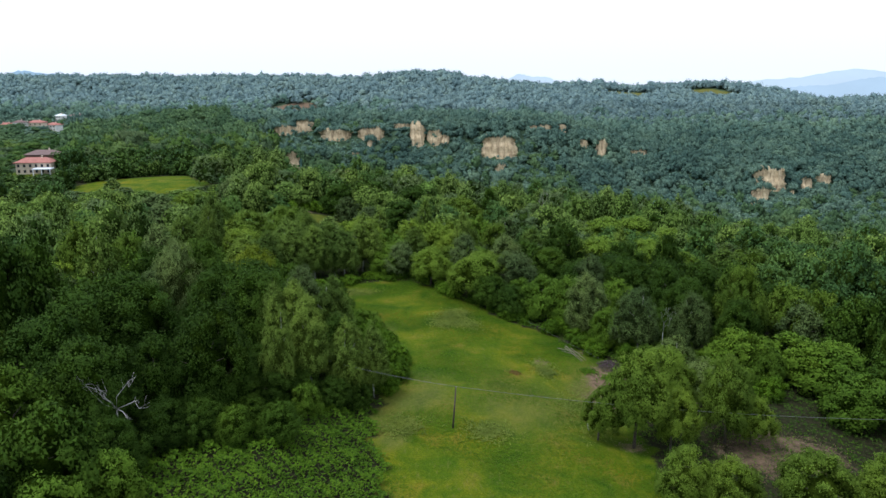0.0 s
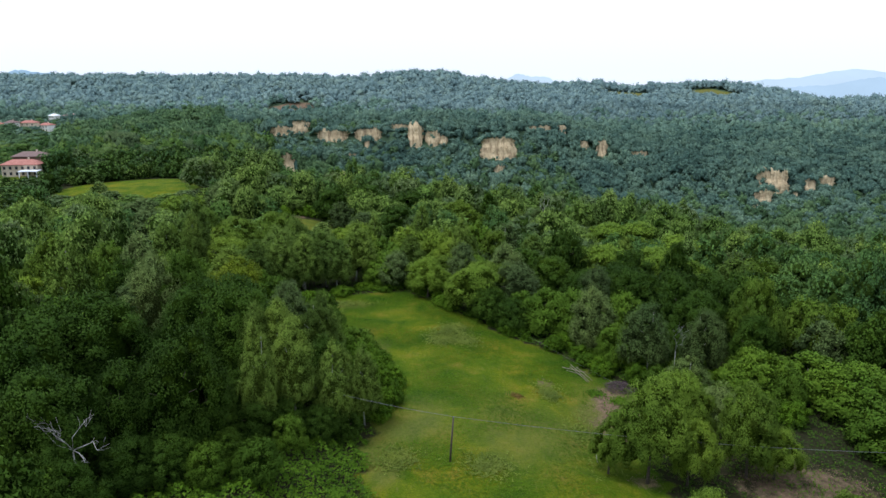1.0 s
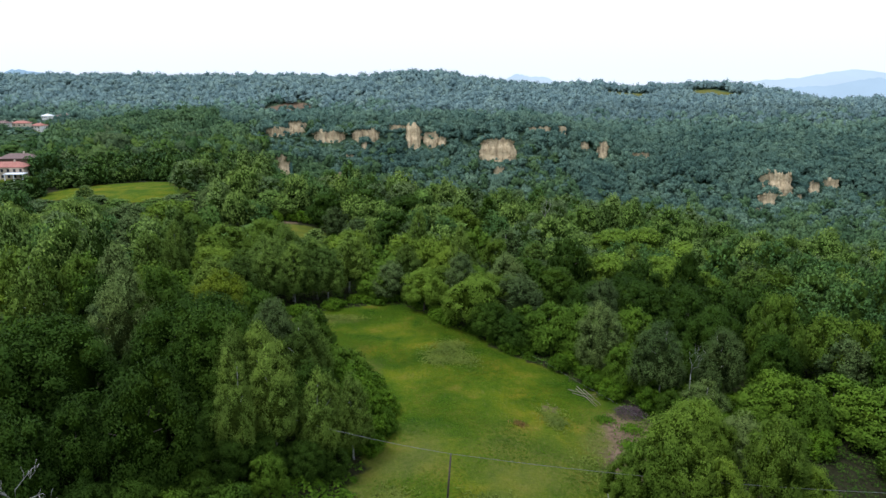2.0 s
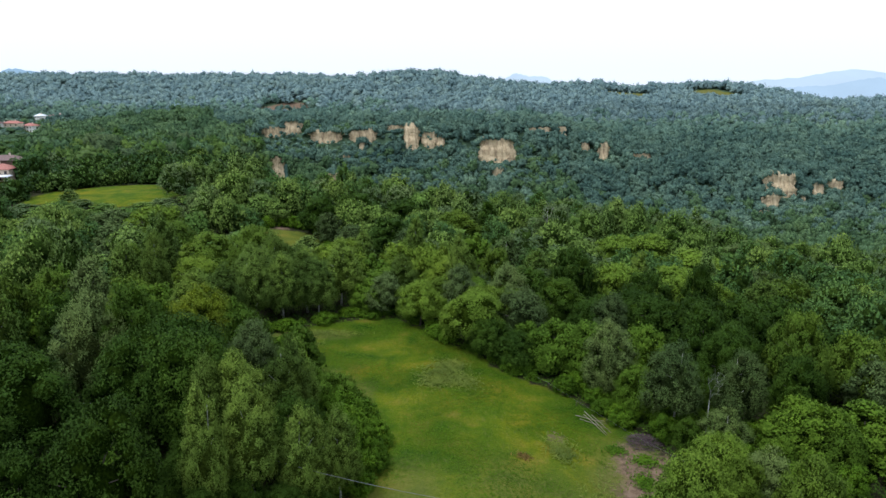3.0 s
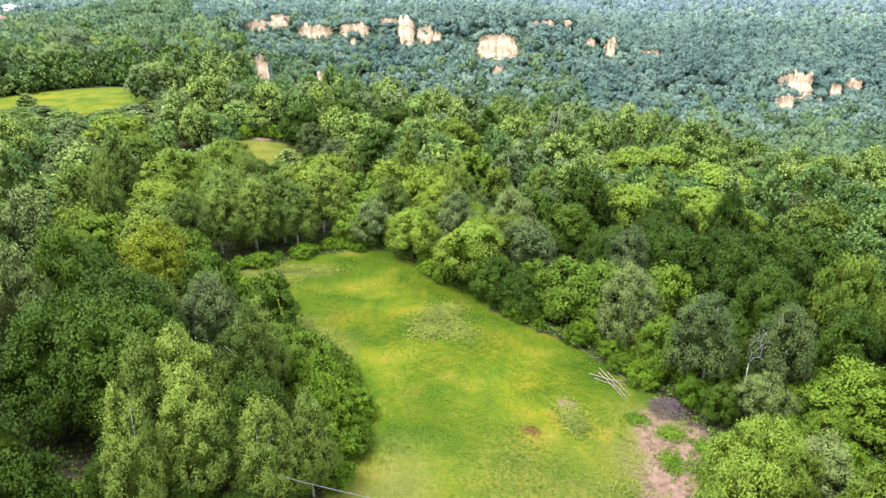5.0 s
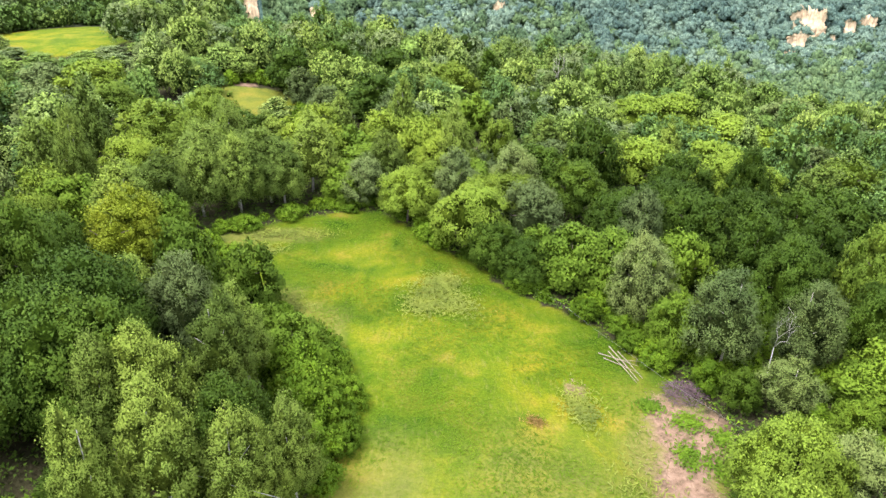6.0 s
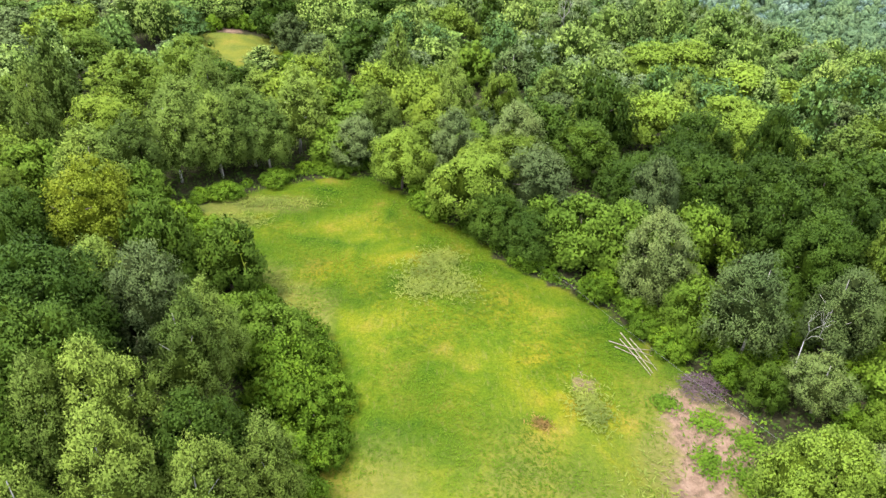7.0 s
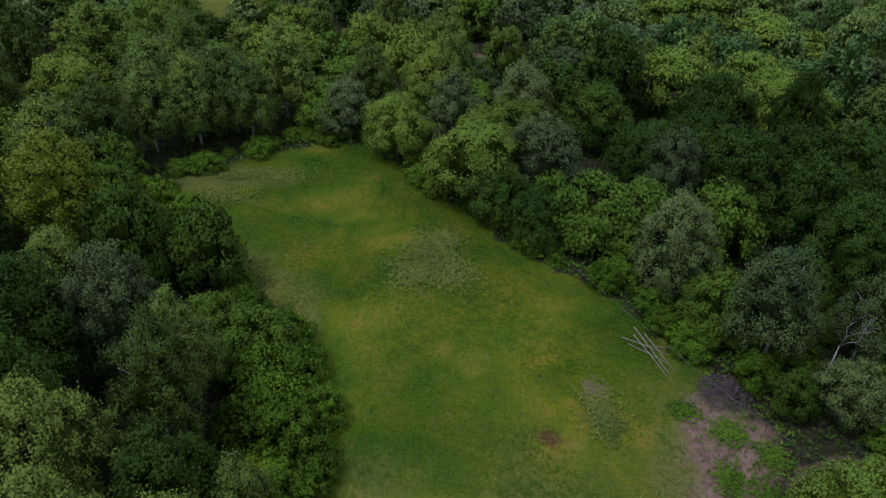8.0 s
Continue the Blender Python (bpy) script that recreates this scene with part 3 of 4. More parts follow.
KINDS = {
    # height, crown radius, sprays, spray length and width, variants, droop
    "chestnut": (12.0, 6.0, 9800, 0.32, 0.24, 3, 0.1),
    "flowering": (12.0, 6.0, 11000, 0.31, 0.24, 2, 0.1),
    "broad": (12.0, 5.6, 11500, 0.31, 0.22, 4, 0.15),
    "grey": (13.0, 5.2, 12000, 0.31, 0.16, 3, 0.0),
    "aspen": (15.0, 4.4, 12000, 0.28, 0.18, 3, 0.0),
    "birch": (14.0, 5.0, 10400, 0.29, 0.16, 2, 0.3),
    "poplar": (17.0, 2.6, 4000, 0.34, 0.22, 1, -0.4),
    "locust": (14.0, 5.4, 8200, 0.31, 0.21, 1, 0.1),
    "fresh": (8.0, 4.0, 7200, 0.33, 0.24, 2, 0.1),
    "bush": (4.0, 3.0, 3600, 0.28, 0.22, 2, 0.0),
}
LABELS = {
    "chestnut": "round-crowned chestnut tree with bright yellow-green leaves",
    "flowering": "round-crowned chestnut tree flowering bright yellow-green",
    "broad": "broad dark green oak tree at the wood's edge",
    "grey": "grey-green willow-like tree with a dense crown",
    "aspen": "tall slim aspen with silvery green leaves",
    "birch": "airy birch tree with a pale trunk",
    "poplar": "narrow upright dark green poplar",
    "locust": "locust tree with yellowing leaves",
    "fresh": "young tree with fresh bright green leaves",
    "bush": "low rounded green bush beside the meadow",
}
PROTOS = {}


def tree_parts(kind, variant, tier):
    """The meshes of one kind of tree: trunk, limbs, crown."""
    h, r, count, length, width, _, droop = KINDS[kind]
    if tier == 0:
        count, length, width = int(count * 0.34), length * 1.45, width * 1.7
    elif tier == 2:
        count, length, width = int(count * 1.4), length * 0.8, width * 0.8
    rng = np.random.default_rng(100 * list(KINDS).index(kind) + variant + 7)
    v, f, inner, nor = crown_arrays(rng, kind, h, r, count, length, width, (1.0, 1.2, 1.5)[tier], droop)
    leaf = LEAF.get(kind, LEAF["bramble"])
    if kind == "poplar":
        leaf = LEAF["broad"]
    crown = mesh_of(kind + "_crown", v, f, [leaf, LEAF_SHADE.get("broad" if kind == "poplar" else kind, LEAF_SHADE["bramble"])], (np.arange(len(f)) < inner).astype(int), True, nor)
    catkins = None
    if kind in ("chestnut", "flowering"):
        V, F, n = [], [], 0
        for p, d, lr, lz in lobes_of(np.random.default_rng(100 * list(KINDS).index(kind) + variant + 7), kind, h, r, (1.0, 1.2, 1.5)[tier])[0]:
            e = unit(rng.normal(0, 0.6, (34, 3)) + d + np.array([0, 0, 0.5]))
            lv, lf = leaf_sprays(rng, p + e * np.array([lr, lr, lz]) * 1.06, e, 0.38, 0.15, 0.5, 0.6)
            V.append(lv)
            F.append(lf + n)
            n += len(lv)
        catkins = mesh_of("blossom", np.concatenate(V), np.concatenate(F), CATKIN)
    bark = PALE_BARK if kind == "birch" else GREY_BARK if kind == "aspen" else BARK
    lean = rng.normal(0, 0.25, 2)
    tr = h * (0.012 if kind in ("birch", "aspen") else 0.03 if kind == "bush" else 0.022)
    top = h * (0.9 if kind in ("birch", "aspen") else 0.72)
    pts = [(0, 0, -0.5), (lean[0] * 0.2, lean[1] * 0.2, 0.15 * h), (lean[0] * 0.8, lean[1] * 0.8, 0.42 * h), (lean[0] * 1.6, lean[1] * 1.3, top)]
    trunk = rod(kind + "_trunk", pts, [tr * 1.35, tr, tr * 0.72, tr * 0.22], bark, 8)
    limbs = []
    for k in range(3):
        a = k * 2.1 + rng.uniform(0, 1)
        z = h * rng.uniform(0.28, 0.5)
        e = Vector((math.cos(a) * r * 0.55, math.sin(a) * r * 0.55, z + h * rng.uniform(0.15, 0.32)))
        s = Vector((lean[0] * 0.6, lean[1] * 0.6, z))
        mid = s.lerp(e, 0.5) + Vector((0, 0, 0.05 * h))
        limbs.append(rod(kind + "_limb", [s, mid, e], [tr * 0.42, tr * 0.28, tr * 0.08], bark, 6))
    return crown, trunk, limbs, catkins


def plant(kind, x, y, h, r, rng, group="", label="", turn=None):
    """Stands one tree on the land."""
    variant = int(rng.integers(KINDS[kind][5]))
    h0, r0 = KINDS[kind][:2]
    a = rng.uniform(0, 360) if turn is None else turn
    m = pose(x, y, at(x, y) - 0.15, rng.normal(0, 1.5), rng.normal(0, 1.5), a) @ Matrix.Diagonal((r / r0, r / r0, h / h0, 1))
    fine = (y < 200 and abs(x - 5) < 68) + (72 < y < 152 and abs(x - 5) < 58)
    key = (kind, variant, fine)
    if key not in PROTOS:
        name = {"bush": "bush"}.get(kind, "tree")
        tree = new(name)
        crown, trunk, limbs, catkins = tree_parts(kind, variant, fine)
        part("trunk", trunk, tree, "pale bark trunk" if kind == "birch" else "")
        part("crown", crown, tree)
        if catkins:
            tagged(part("blossom", catkins, tree, "pale yellow-green hanging catkins"), kind="stuff")
        for l in limbs:
            part("limb", l, tree)
        tagged(tree, LABELS[kind], "bush" if kind == "bush" else "tree", "bushes by the meadow" if kind == "bush" else "woodland trees")
        PROTOS[key] = tree
        ob = tree
    else:
        ob = copy_thing(PROTOS[key], Matrix())
    ob.matrix_basis = m
    if label:
        ob["label"] = label
    return ob


rng = np.random.default_rng(11)
PLACED = []


def stand(kind, rows, label=""):
    for x, y, h, r in rows:
        plant(kind, x, y, h, r, rng, label=label)
        PLACED.append((x, y, r))


# trees along the meadow and in front of the valley: x, y, height, crown radius
stand("flowering", [(-3.2, 177.0, 10, 4.9), (7.0, 167.0, 12, 6.0), (36.0, 113.5, 12.5, 5.0), (39.8, 111.0, 11, 3.6), (47.8, 208.3, 13, 7.0), (64.8, 208.1, 13, 6.6), (63.5, 191.1, 13, 7.8), (84.5, 238.9, 13, 11.0), (58.5, 256.8, 13, 8.4), (69.2, 260.9, 13, 9.0), (2.2, 216.3, 11, 6.0)])
stand("chestnut", [(30.5, 100.5, 16, 5.0), (25.2, 102.5, 9.5, 3.0), (36.0, 99.5, 11.0, 3.4), (45.6, 102.0, 14.5, 4.2), (49.5, 101.5, 9, 3.4),
                   (32.5, 82.0, 10.5, 3.6), (37.4, 80.5, 9.8, 4.0), (49.0, 79.0, 11.5, 5.2), (57.5, 80.0, 11, 4.2), (38.1, 213.5, 13, 7.1)])
stand("chestnut", [(-88.9, 247.6, 14, 9.0), (-58.9, 206.9, 12, 7.1), (-74.8, 226.1, 12, 6.6), (89.6, 199.0, 12, 7.5), (7.5, 284.5, 13, 8.2),
                   (-10.3, 217.3, 12, 5.8), (-54.2, 183.7, 12, 6.1), (-53.5, 228.4, 11, 5.0)])
stand("grey", [(17.6, 168.0, 13.5, 6.4), (33.2, 149.0, 14.5, 5.2), (116.0, 275.8, 12, 10.0), (88.1, 207.0, 12, 7.7), (-11.2, 186.2, 10, 4.7), (-27.7, 129.6, 15, 4.8),
               (-87.9, 217.7, 13, 8.0), (-103.5, 250.9, 13, 8.0), (-83.5, 275.5, 14, 8.5), (-35.0, 256.0, 11, 5.0), (-26.4, 234.4, 13, 6.4)])
stand("broad", [(-33.8, 92.5, 17, 6.0), (-50.1, 107.1, 16, 8.0), (-32.1, 113.6, 17, 6.6), (-39.7, 114.3, 16, 6.5)])
stand("broad", [(11.5, 161.5, 8.5, 4.4), (15.5, 158.5, 7.5, 4.2), (54.5, 149.0, 14, 5.9), (49.8, 189.3, 13, 6.3),
                (41.8, 176.0, 12, 5.8), (34.5, 173.8, 12, 5.2), (30.5, 188.0, 12, 6.0), (46.5, 168.7, 13, 6.0), (57.3, 171.6, 12, 6.3), (65.8, 170.9, 12, 6.5), (76.0, 173.2, 12, 6.3)])
stand("broad", [(25.1, 201.0, 12, 6.5), (-51.5, 146.0, 14, 5.6), (-34.3, 123.8, 16, 7.1), (-40.5, 268.1, 14, 7.0), (-30.1, 283.4, 14, 9.1), (-13.6, 289.6, 14, 9.5), (-15.8, 252.8, 13, 8.6)])
stand("fresh", [(-43.5, 68.0, 13.5, 5.8), (-39.5, 62.0, 9.5, 4.4), (-50.5, 73.0, 14, 5.6), (-37.2, 68.5, 8.0, 3.6), (-43.8, 75.0, 8.0, 3.8)])
stand("broad", [(-40.0, 76.0, 8.2, 3.6), (-43.5, 78.0, 9.0, 3.2), (-46.5, 84.9, 15, 6.4), (-40.1, 90.5, 13, 4.5), (-17.6, 112.0, 12, 4.6), (-54.4, 89.3, 15, 6.0), (-54.1, 98.3, 15, 6.4)])
stand("broad", [(-25.5, 97.0, 6, 3.0), (-21.5, 100.5, 5.5, 2.8), (-17.5, 102.2, 5.5, 2.8), (-14.2, 104.6, 5, 2.4), (-29.5, 104.5, 7, 3.4), (-33.0, 86.5, 6.5, 3.4), (-30.5, 95.0, 6.5, 3.4), (-37.5, 84.5, 7, 3.6), (-27.5, 90.8, 5, 2.8)])
stand("birch", [(40.8, 137.5, 15, 5.2), (50.5, 136.5, 15, 4.6), (45.5, 128.0, 8, 3.8), (22.0, 241.4, 15, 6.0), (40.8, 284.9, 14, 6.0)])
stand("poplar", [(83.3, 269.1, 15, 4.6), (20.5, 298.6, 18, 3.6)])
stand("aspen", [(-22.9, 192.1, 16, 5.5), (-30.0, 186.2, 15, 5.5), (-35.5, 183.1, 15, 5.4), (-42.6, 188.5, 15, 6.2), (-48.5, 163.5, 15, 5.6), (-20.8, 119.8, 15, 3.6),
                (-24.5, 112.6, 16, 4.0), (-28.4, 110.3, 16, 3.2), (-21.4, 105.1, 16, 3.8), (-24.9, 100.0, 16, 3.0), (-16.5, 106.1, 14, 3.3), (-13.9, 107.6, 13, 2.6), (-11.9, 110.8, 13, 3.0), (-20.0, 126.5, 14, 3.2)])
stand("aspen", [(-40.5, 177.5, 15, 4.8), (-34.5, 180.5, 15, 4.6), (-46.0, 171.5, 14, 5.0), (-27.0, 184.0, 14, 4.4)])
stand("fresh", [(-42.5, 166.0, 9, 4.2), (-39.5, 160.0, 8, 3.6), (-33.5, 154.5, 6, 3.0)])
stand("locust", [(-44.2, 151.5, 15.5, 6.4)])
stand("fresh", [(23.8, 158.5, 11, 5.6), (29.6, 156.0, 11.5, 5.0), (20.0, 161.5, 9, 4.2), (35.2, 141.5, 10, 3.8), (13.7, 254.2, 12, 5.9), (-16.5, 213.6, 9, 5.1), (-15.7, 187.8, 8, 4.8), (-15.0, 131.0, 8, 4.0), (-22.9, 87.9, 6, 3.0), (-28.6, 86.3, 6, 2.5), (-20.6, 96.3, 6, 2.3), (-19.9, 134.5, 8, 3.4)])
stand("bush", [(-14.6, 123.5, 6.0, 3.6), (-15.4, 128.5, 6.2, 3.8), (-16.5, 134.0, 5.4, 3.4), (-11.5, 131.5, 4.6, 3.2), (-13.8, 136.5, 3.8, 2.8), (-12.2, 117.5, 4.8, 3.2), (-10.4, 114.0, 3.8, 2.6), (-19.0, 139.0, 4.4, 3.0), (-13.0, 127.0, 5.5, 3.6), (-10.6, 121.6, 5.5, 3.4), (-8.6, 126.0, 3.6, 2.4), (-8.6, 118.4, 3.6, 2.2), (17.5, 156.5, 3.0, 2.6), (29.5, 146.5, 3.0, 2.6), (32.5, 139.5, 3.5, 2.8), (26.0, 151.5, 3.2, 3.0)])
stand("bush", [(38.5, 134.0, 4, 2.6), (44.0, 137.5, 3.6, 2.8), (48.0, 131.5, 3.4, 2.6), (52.5, 133.0, 4, 3.0), (49.0, 125.5, 3.2, 2.4), (55.0, 127.5, 4, 3.0), (57.5, 134.5, 4, 3.0), (39.0, 140.5, 3.6, 2.6), (43.0, 143.5, 4, 3.0), (50.5, 141.5, 4, 3.0), (53.0, 119.5, 3.5, 2.6), (60.0, 119.0, 4, 3.0)])
stand("fresh", [(59.6, 128.5, 10, 6.4), (68.8, 129.4, 9, 6.6), (72.9, 122.2, 10, 6.8), (71.1, 110.7, 9, 5.6), (56.0, 130.5, 8, 3.6), (61.0, 123.5, 8, 3.8), (40.5, 129.5, 6, 2.4), (51.5, 124.0, 6, 2.8), (47.0, 144.5, 9, 3.6)])

# ---- the rest of the wood ----


def jitter_grid(rng, x0, x1, y0, y1, step):
    a, b = np.meshgrid(np.arange(x0, x1, step), np.arange(y0, y1, step))
    b = b + (np.arange(a.shape[1]) % 2) * step / 2
    return (a + rng.uniform(-0.36, 0.36, a.shape) * step).ravel(), (b + rng.uniform(-0.36, 0.36, b.shape) * step).ravel()


def wooded(x, y, margin=0.02):
    return (meadow_mask(x, y) < margin) & (clearing_mask(x, y) < 0.3) & (bare_mask(x, y) < 0.3)


fx, fy = jitter_grid(rng, -150, 190, -50, 188, 8.4)
fx2, fy2 = jitter_grid(rng, -150, 190, 188, 330, 9.4)
fx, fy = np.concatenate([fx, fx2]), np.concatenate([fy, fy2])
ok = (np.abs(fx) < 0.66 * np.abs(fy) + 26) & wooded(fx, fy)
ok &= ~((fx > 4) & (fx < 20) & (fy > 212) & (fy < 234))
ok &= ~((fx > -37) & (fx < -8) & (fy > 44) & (fy < 102))
ok &= ~((fx > 22) & (fx < 70) & (fy > 60) & (fy < 113)) & ~((fx > 22) & (fx < 40) & (fy < 128) & (fy > 60))
ok &= meadow_mask(fx + 3, fy) + meadow_mask(fx - 3, fy) + meadow_mask(fx, fy - 3.5) + meadow_mask(fx, fy + 3) < 0.4
fill = []
for x, y in zip(fx[ok], fy[ok]):
    r = rng.uniform(3.8, 5.6) if y < 188 else rng.uniform(4.4, 6.8)
    if all((x - a) ** 2 + (y - b) ** 2 > (0.8 * (r + c)) ** 2 for a, b, c in PLACED):
        warm = math.sin(x * 0.05 + 1.0) + math.sin(y * 0.043 + x * 0.02)
        u = rng.uniform()
        shade = (x > 20 and y < 205) or (x < -20 and y < 118)
        if u < (0.12 if shade else 0.26) + 0.08 * warm:
            kind = "chestnut"
        elif u < (0.86 if shade else 0.46):
            kind = "broad"
        elif u < (0.94 if shade else 0.66):
            kind = "grey"
        elif u < (0.97 if shade else 0.86):
            kind = "aspen"
        else:
            kind = "fresh"
        if x < -20 and 140 < y < 285:
            kind = ("chestnut", "chestnut", "chestnut", "aspen", "aspen", "fresh", "fresh", "broad", "grey")[int(rng.integers(9))]
        h = {"chestnut": 12.0, "broad": 12.5, "grey": 12.5, "aspen": 14.5, "fresh": 9.0}[kind] * rng.choice([0.72, 0.85, 1.0, 1.12, 1.3]) * rng.uniform(0.92, 1.08)
        if shade:
            h *= 1.12
        if x < -15 and y < 150:
            h *= 1.15
        if (-72 < x < -30 and 222 < y < 256) or (-165 < x < -95 and 250 < y < 300):
            h, r = h * (0.36 if x < -90 else 0.62 if y < 250 else 1.0), r * 0.85
        if -64 < x < -28 and 205 < y < 240:
            h = min(h, 8.5)
        fill.append((kind, x, y, h, r * (0.8 if kind == "aspen" else 1.0)))
fill.sort(key=lambda t: math.hypot(t[1] - 5, (t[2] - 130) * 0.8))
NEAR = max(0, 285 - len(PLACED))
for kind, x, y, h, r in fill[:NEAR]:
    plant(kind, x, y, h, r, rng)

MATS = [HAZED_LEAF[k] for k in ("chestnut", "broad", "grey", "aspen", "fresh", "hill", "hazed_upland", "slope")] + [CORE_SHADE]


class Wood:
    """Gathers many trees into one mesh."""

    def __init__(self):
        self.v, self.f, self.m, self.t, self.n, self.o = [], [], [], [], 0, []

    def add(self, v, nor, f, m, inner=0):
        self.o.append(nor)
        self.v.append(v)
        self.f.append(f + self.n)
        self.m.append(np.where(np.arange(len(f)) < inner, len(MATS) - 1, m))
        self.t.append(np.full(len(v), rng.uniform()))
        self.n += len(v)

    def done(self, name, label):
        me = mesh_of(name, np.concatenate(self.v), np.concatenate(self.f), MATS, np.concatenate(self.m), True, np.concatenate(self.o))
        me.attributes.new("tone", "FLOAT", "POINT").data.foreach_set("value", np.concatenate(self.t).astype(np.float32))
        return tagged(new(name, me), label, "woods", kind="stuff")


def turned(v, nor, a, sx, sz, x, y, z):
    c, s = math.cos(a), math.sin(a)
    n = nor / np.array([sx, sx, sz])
    return (np.stack([(v[:, 0] * c - v[:, 1] * s) * sx + x, (v[:, 0] * s + v[:, 1] * c) * sx + y, v[:, 2] * sz + z], 1),
            unit(np.stack([n[:, 0] * c - n[:, 1] * s, n[:, 0] * s + n[:, 1] * c, n[:, 2]], 1)))


ORDER = ["chestnut", "broad", "grey", "aspen", "fresh"]
MIDS = {k: [crown_arrays(np.random.default_rng(500 + 10 * i + j), k, *KINDS[k][:2], 2000, KINDS[k][3] * 1.9, KINDS[k][4] * 2.1, 0.6, KINDS[k][6]) for j in range(3)] for i, k in enumerate(ORDER)}
LOW = [crown_arrays(np.random.default_rng(760 + j), k, 1.62, 1.0, 120, 0.30, 0.30, 0.2) for j, k in enumerate(("broad", "chestnut", "grey"))]
wood = Wood()
for kind, x, y, h, r in fill[NEAR:]:
    v, f, inner, nor = MIDS[kind][int(rng.integers(3))]
    h0, r0 = KINDS[kind][:2]
    if y < 56:
        v, f, inner, nor = LOW[int(rng.integers(len(LOW)))]
        h0, r0 = 1.62, 1.0
    wood.add(*turned(v, nor, rng.uniform(0, 6.28), r / r0, h / h0, x, y, at(x, y)), f, ORDER.index(kind), inner)
wood.done("woods", "mixed green broadleaf wood on the terrace")


# rock faces: x, y, foot height, width, height
CLIFFS = [(-152.2, 682, -6, 25.3, 8), (-135.4, 684, -4, 17.6, 12), (-105.8, 692, -11, 33.0, 10), (-71.2, 694, -12, 27.5, 13),
          (-71.2, 686, -17, 6.6, 7), (-39.5, 700, -2, 20.9, 5), (-24.7, 682, -17, 15.4, 22), (-7.9, 686, -16, 15.4, 15), (2.0, 688, -15, 7.7, 10),
          (55.4, 682, -25, 34.1, 20), (54.3, 660, -35, 11.0, 7), (88.0, 698, -2, 12.1, 3), (100.8, 698, -2, 13.2, 3), (117.6, 696, -3, 8.8, 5),
          (155.2, 682, -25, 11.0, 15), (138.4, 686, -18, 7.7, 8), (190.8, 680, -25, 17.6, 4), (291.2, 614, -47, 27.5, 19),
          (280.3, 605, -55, 15.4, 13), (272.4, 600, -61, 12.1, 9), (323.8, 618, -46, 13.2, 9), (341.6, 622, -44, 16.5, 8), (307.9, 608, -51, 4.4, 6),
          (-96.3, 444, -9, 8.0, 13), (-91.8, 632, -39, 9.9, 7), (-82.0, 660, -25, 7.7, 4), (-205.7, 972, -3, 16.5, 9)]
DISTANT = ("broad", "chestnut", "grey", "broad", "aspen", "chestnut", "fresh")


def seat(cx, cy, z0, w, h):
    """Moves a rock face along its bearing to where its foot meets the slope."""
    ys = np.arange(cy - 22, cy + 24, 1.0)
    y = float(ys[np.argmin(np.abs(ground_height(cx * ys / cy, ys) - z0 + 0.5))])
    return cx * y / cy, y, z0, w * 1.1, h * 1.0 + 0.6


CLIFFS = [seat(*c) for c in CLIFFS]
FAR_A = [crown_arrays(np.random.default_rng(600 + j), k, 1.75, 1.0, 150, 0.24, 0.17, 0.25, 0.0, 0.78) for j, k in enumerate(DISTANT)]
NEARFAR = [crown_arrays(np.random.default_rng(700 + j), k, 1.75, 1.0, 300, 0.22, 0.17, 0.35, 0.0, 0.85) for j, k in enumerate(DISTANT)]
FAR_B = [crown_arrays(np.random.default_rng(800 + j), k, 1.75, 1.0, 56, 0.30, 0.22, 0.13, 0.0, 0.82) for j, k in enumerate(DISTANT)]


def sow(name, label, x0, x1, y0, y1, step, protos, r_lo, r_hi, tall):
    w = Wood()
    a, b = jitter_grid(rng, x0, x1, y0, y1, step)
    keep = (np.abs(a) < 0.70 * b + 40) & (clearing_mask(a, b) < 0.3) & (bare_mask(a, b) < 0.35)
    for cx, cy, _, wide, _ in CLIFFS:
        keep &= ~((np.abs(a - cx * b / cy) < wide / 2 + 0.5) & (b > cy - 5) & (b < cy + 5))
    keep &= ~((np.abs(a + 0.583 * b) < 15) & (b > 330) & (b < 388)) & ~((np.abs(a + 136) < 30) & (b > 280) & (b < 296))
    keep &= ~((np.abs(a) < 190) & (b < 330) & (a > -150))
    a, b = a[keep], b[keep]
    z = ground_height(a, b)
    below = np.zeros(len(a), bool)
    for cx, cy, _, wide, high in CLIFFS:
        below |= (np.abs(a - cx * b / cy) < wide / 2 + 2) & (b > cy - 14 - high) & (b < cy)
    open_land = np.maximum.reduce([clearing_mask(a, b + 14), clearing_mask(a, b + 30), clearing_mask(a, b + 48), bare_mask(a, b + 20)]) * (b > 500)
    lows = np.where((open_land > 0.3) | ((np.abs(a + 0.60 * b) < 0.05 * b) & (b < 470)) | ((a < -0.535 * b) & (b < 660) & (b > 440)), 0.42, np.where(below, 0.8, 1.0))
    for x, y, g, low, scrub in zip(a, b, z, lows, below):
        far = math.hypot(x, y) > (430 if x < 20 else 470)
        v, f, inner, nor = (protos if far else NEARFAR)[int(rng.integers(len(protos)))]
        r = rng.uniform(r_lo, r_hi)
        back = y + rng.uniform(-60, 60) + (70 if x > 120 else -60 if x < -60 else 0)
        # farther trees get tones with more haze mixed into the leaf colour
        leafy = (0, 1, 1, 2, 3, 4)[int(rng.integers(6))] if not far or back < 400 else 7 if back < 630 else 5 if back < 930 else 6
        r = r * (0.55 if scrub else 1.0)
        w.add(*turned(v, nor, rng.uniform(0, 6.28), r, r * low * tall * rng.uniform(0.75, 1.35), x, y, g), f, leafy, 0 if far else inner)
    return w.done(name, label)


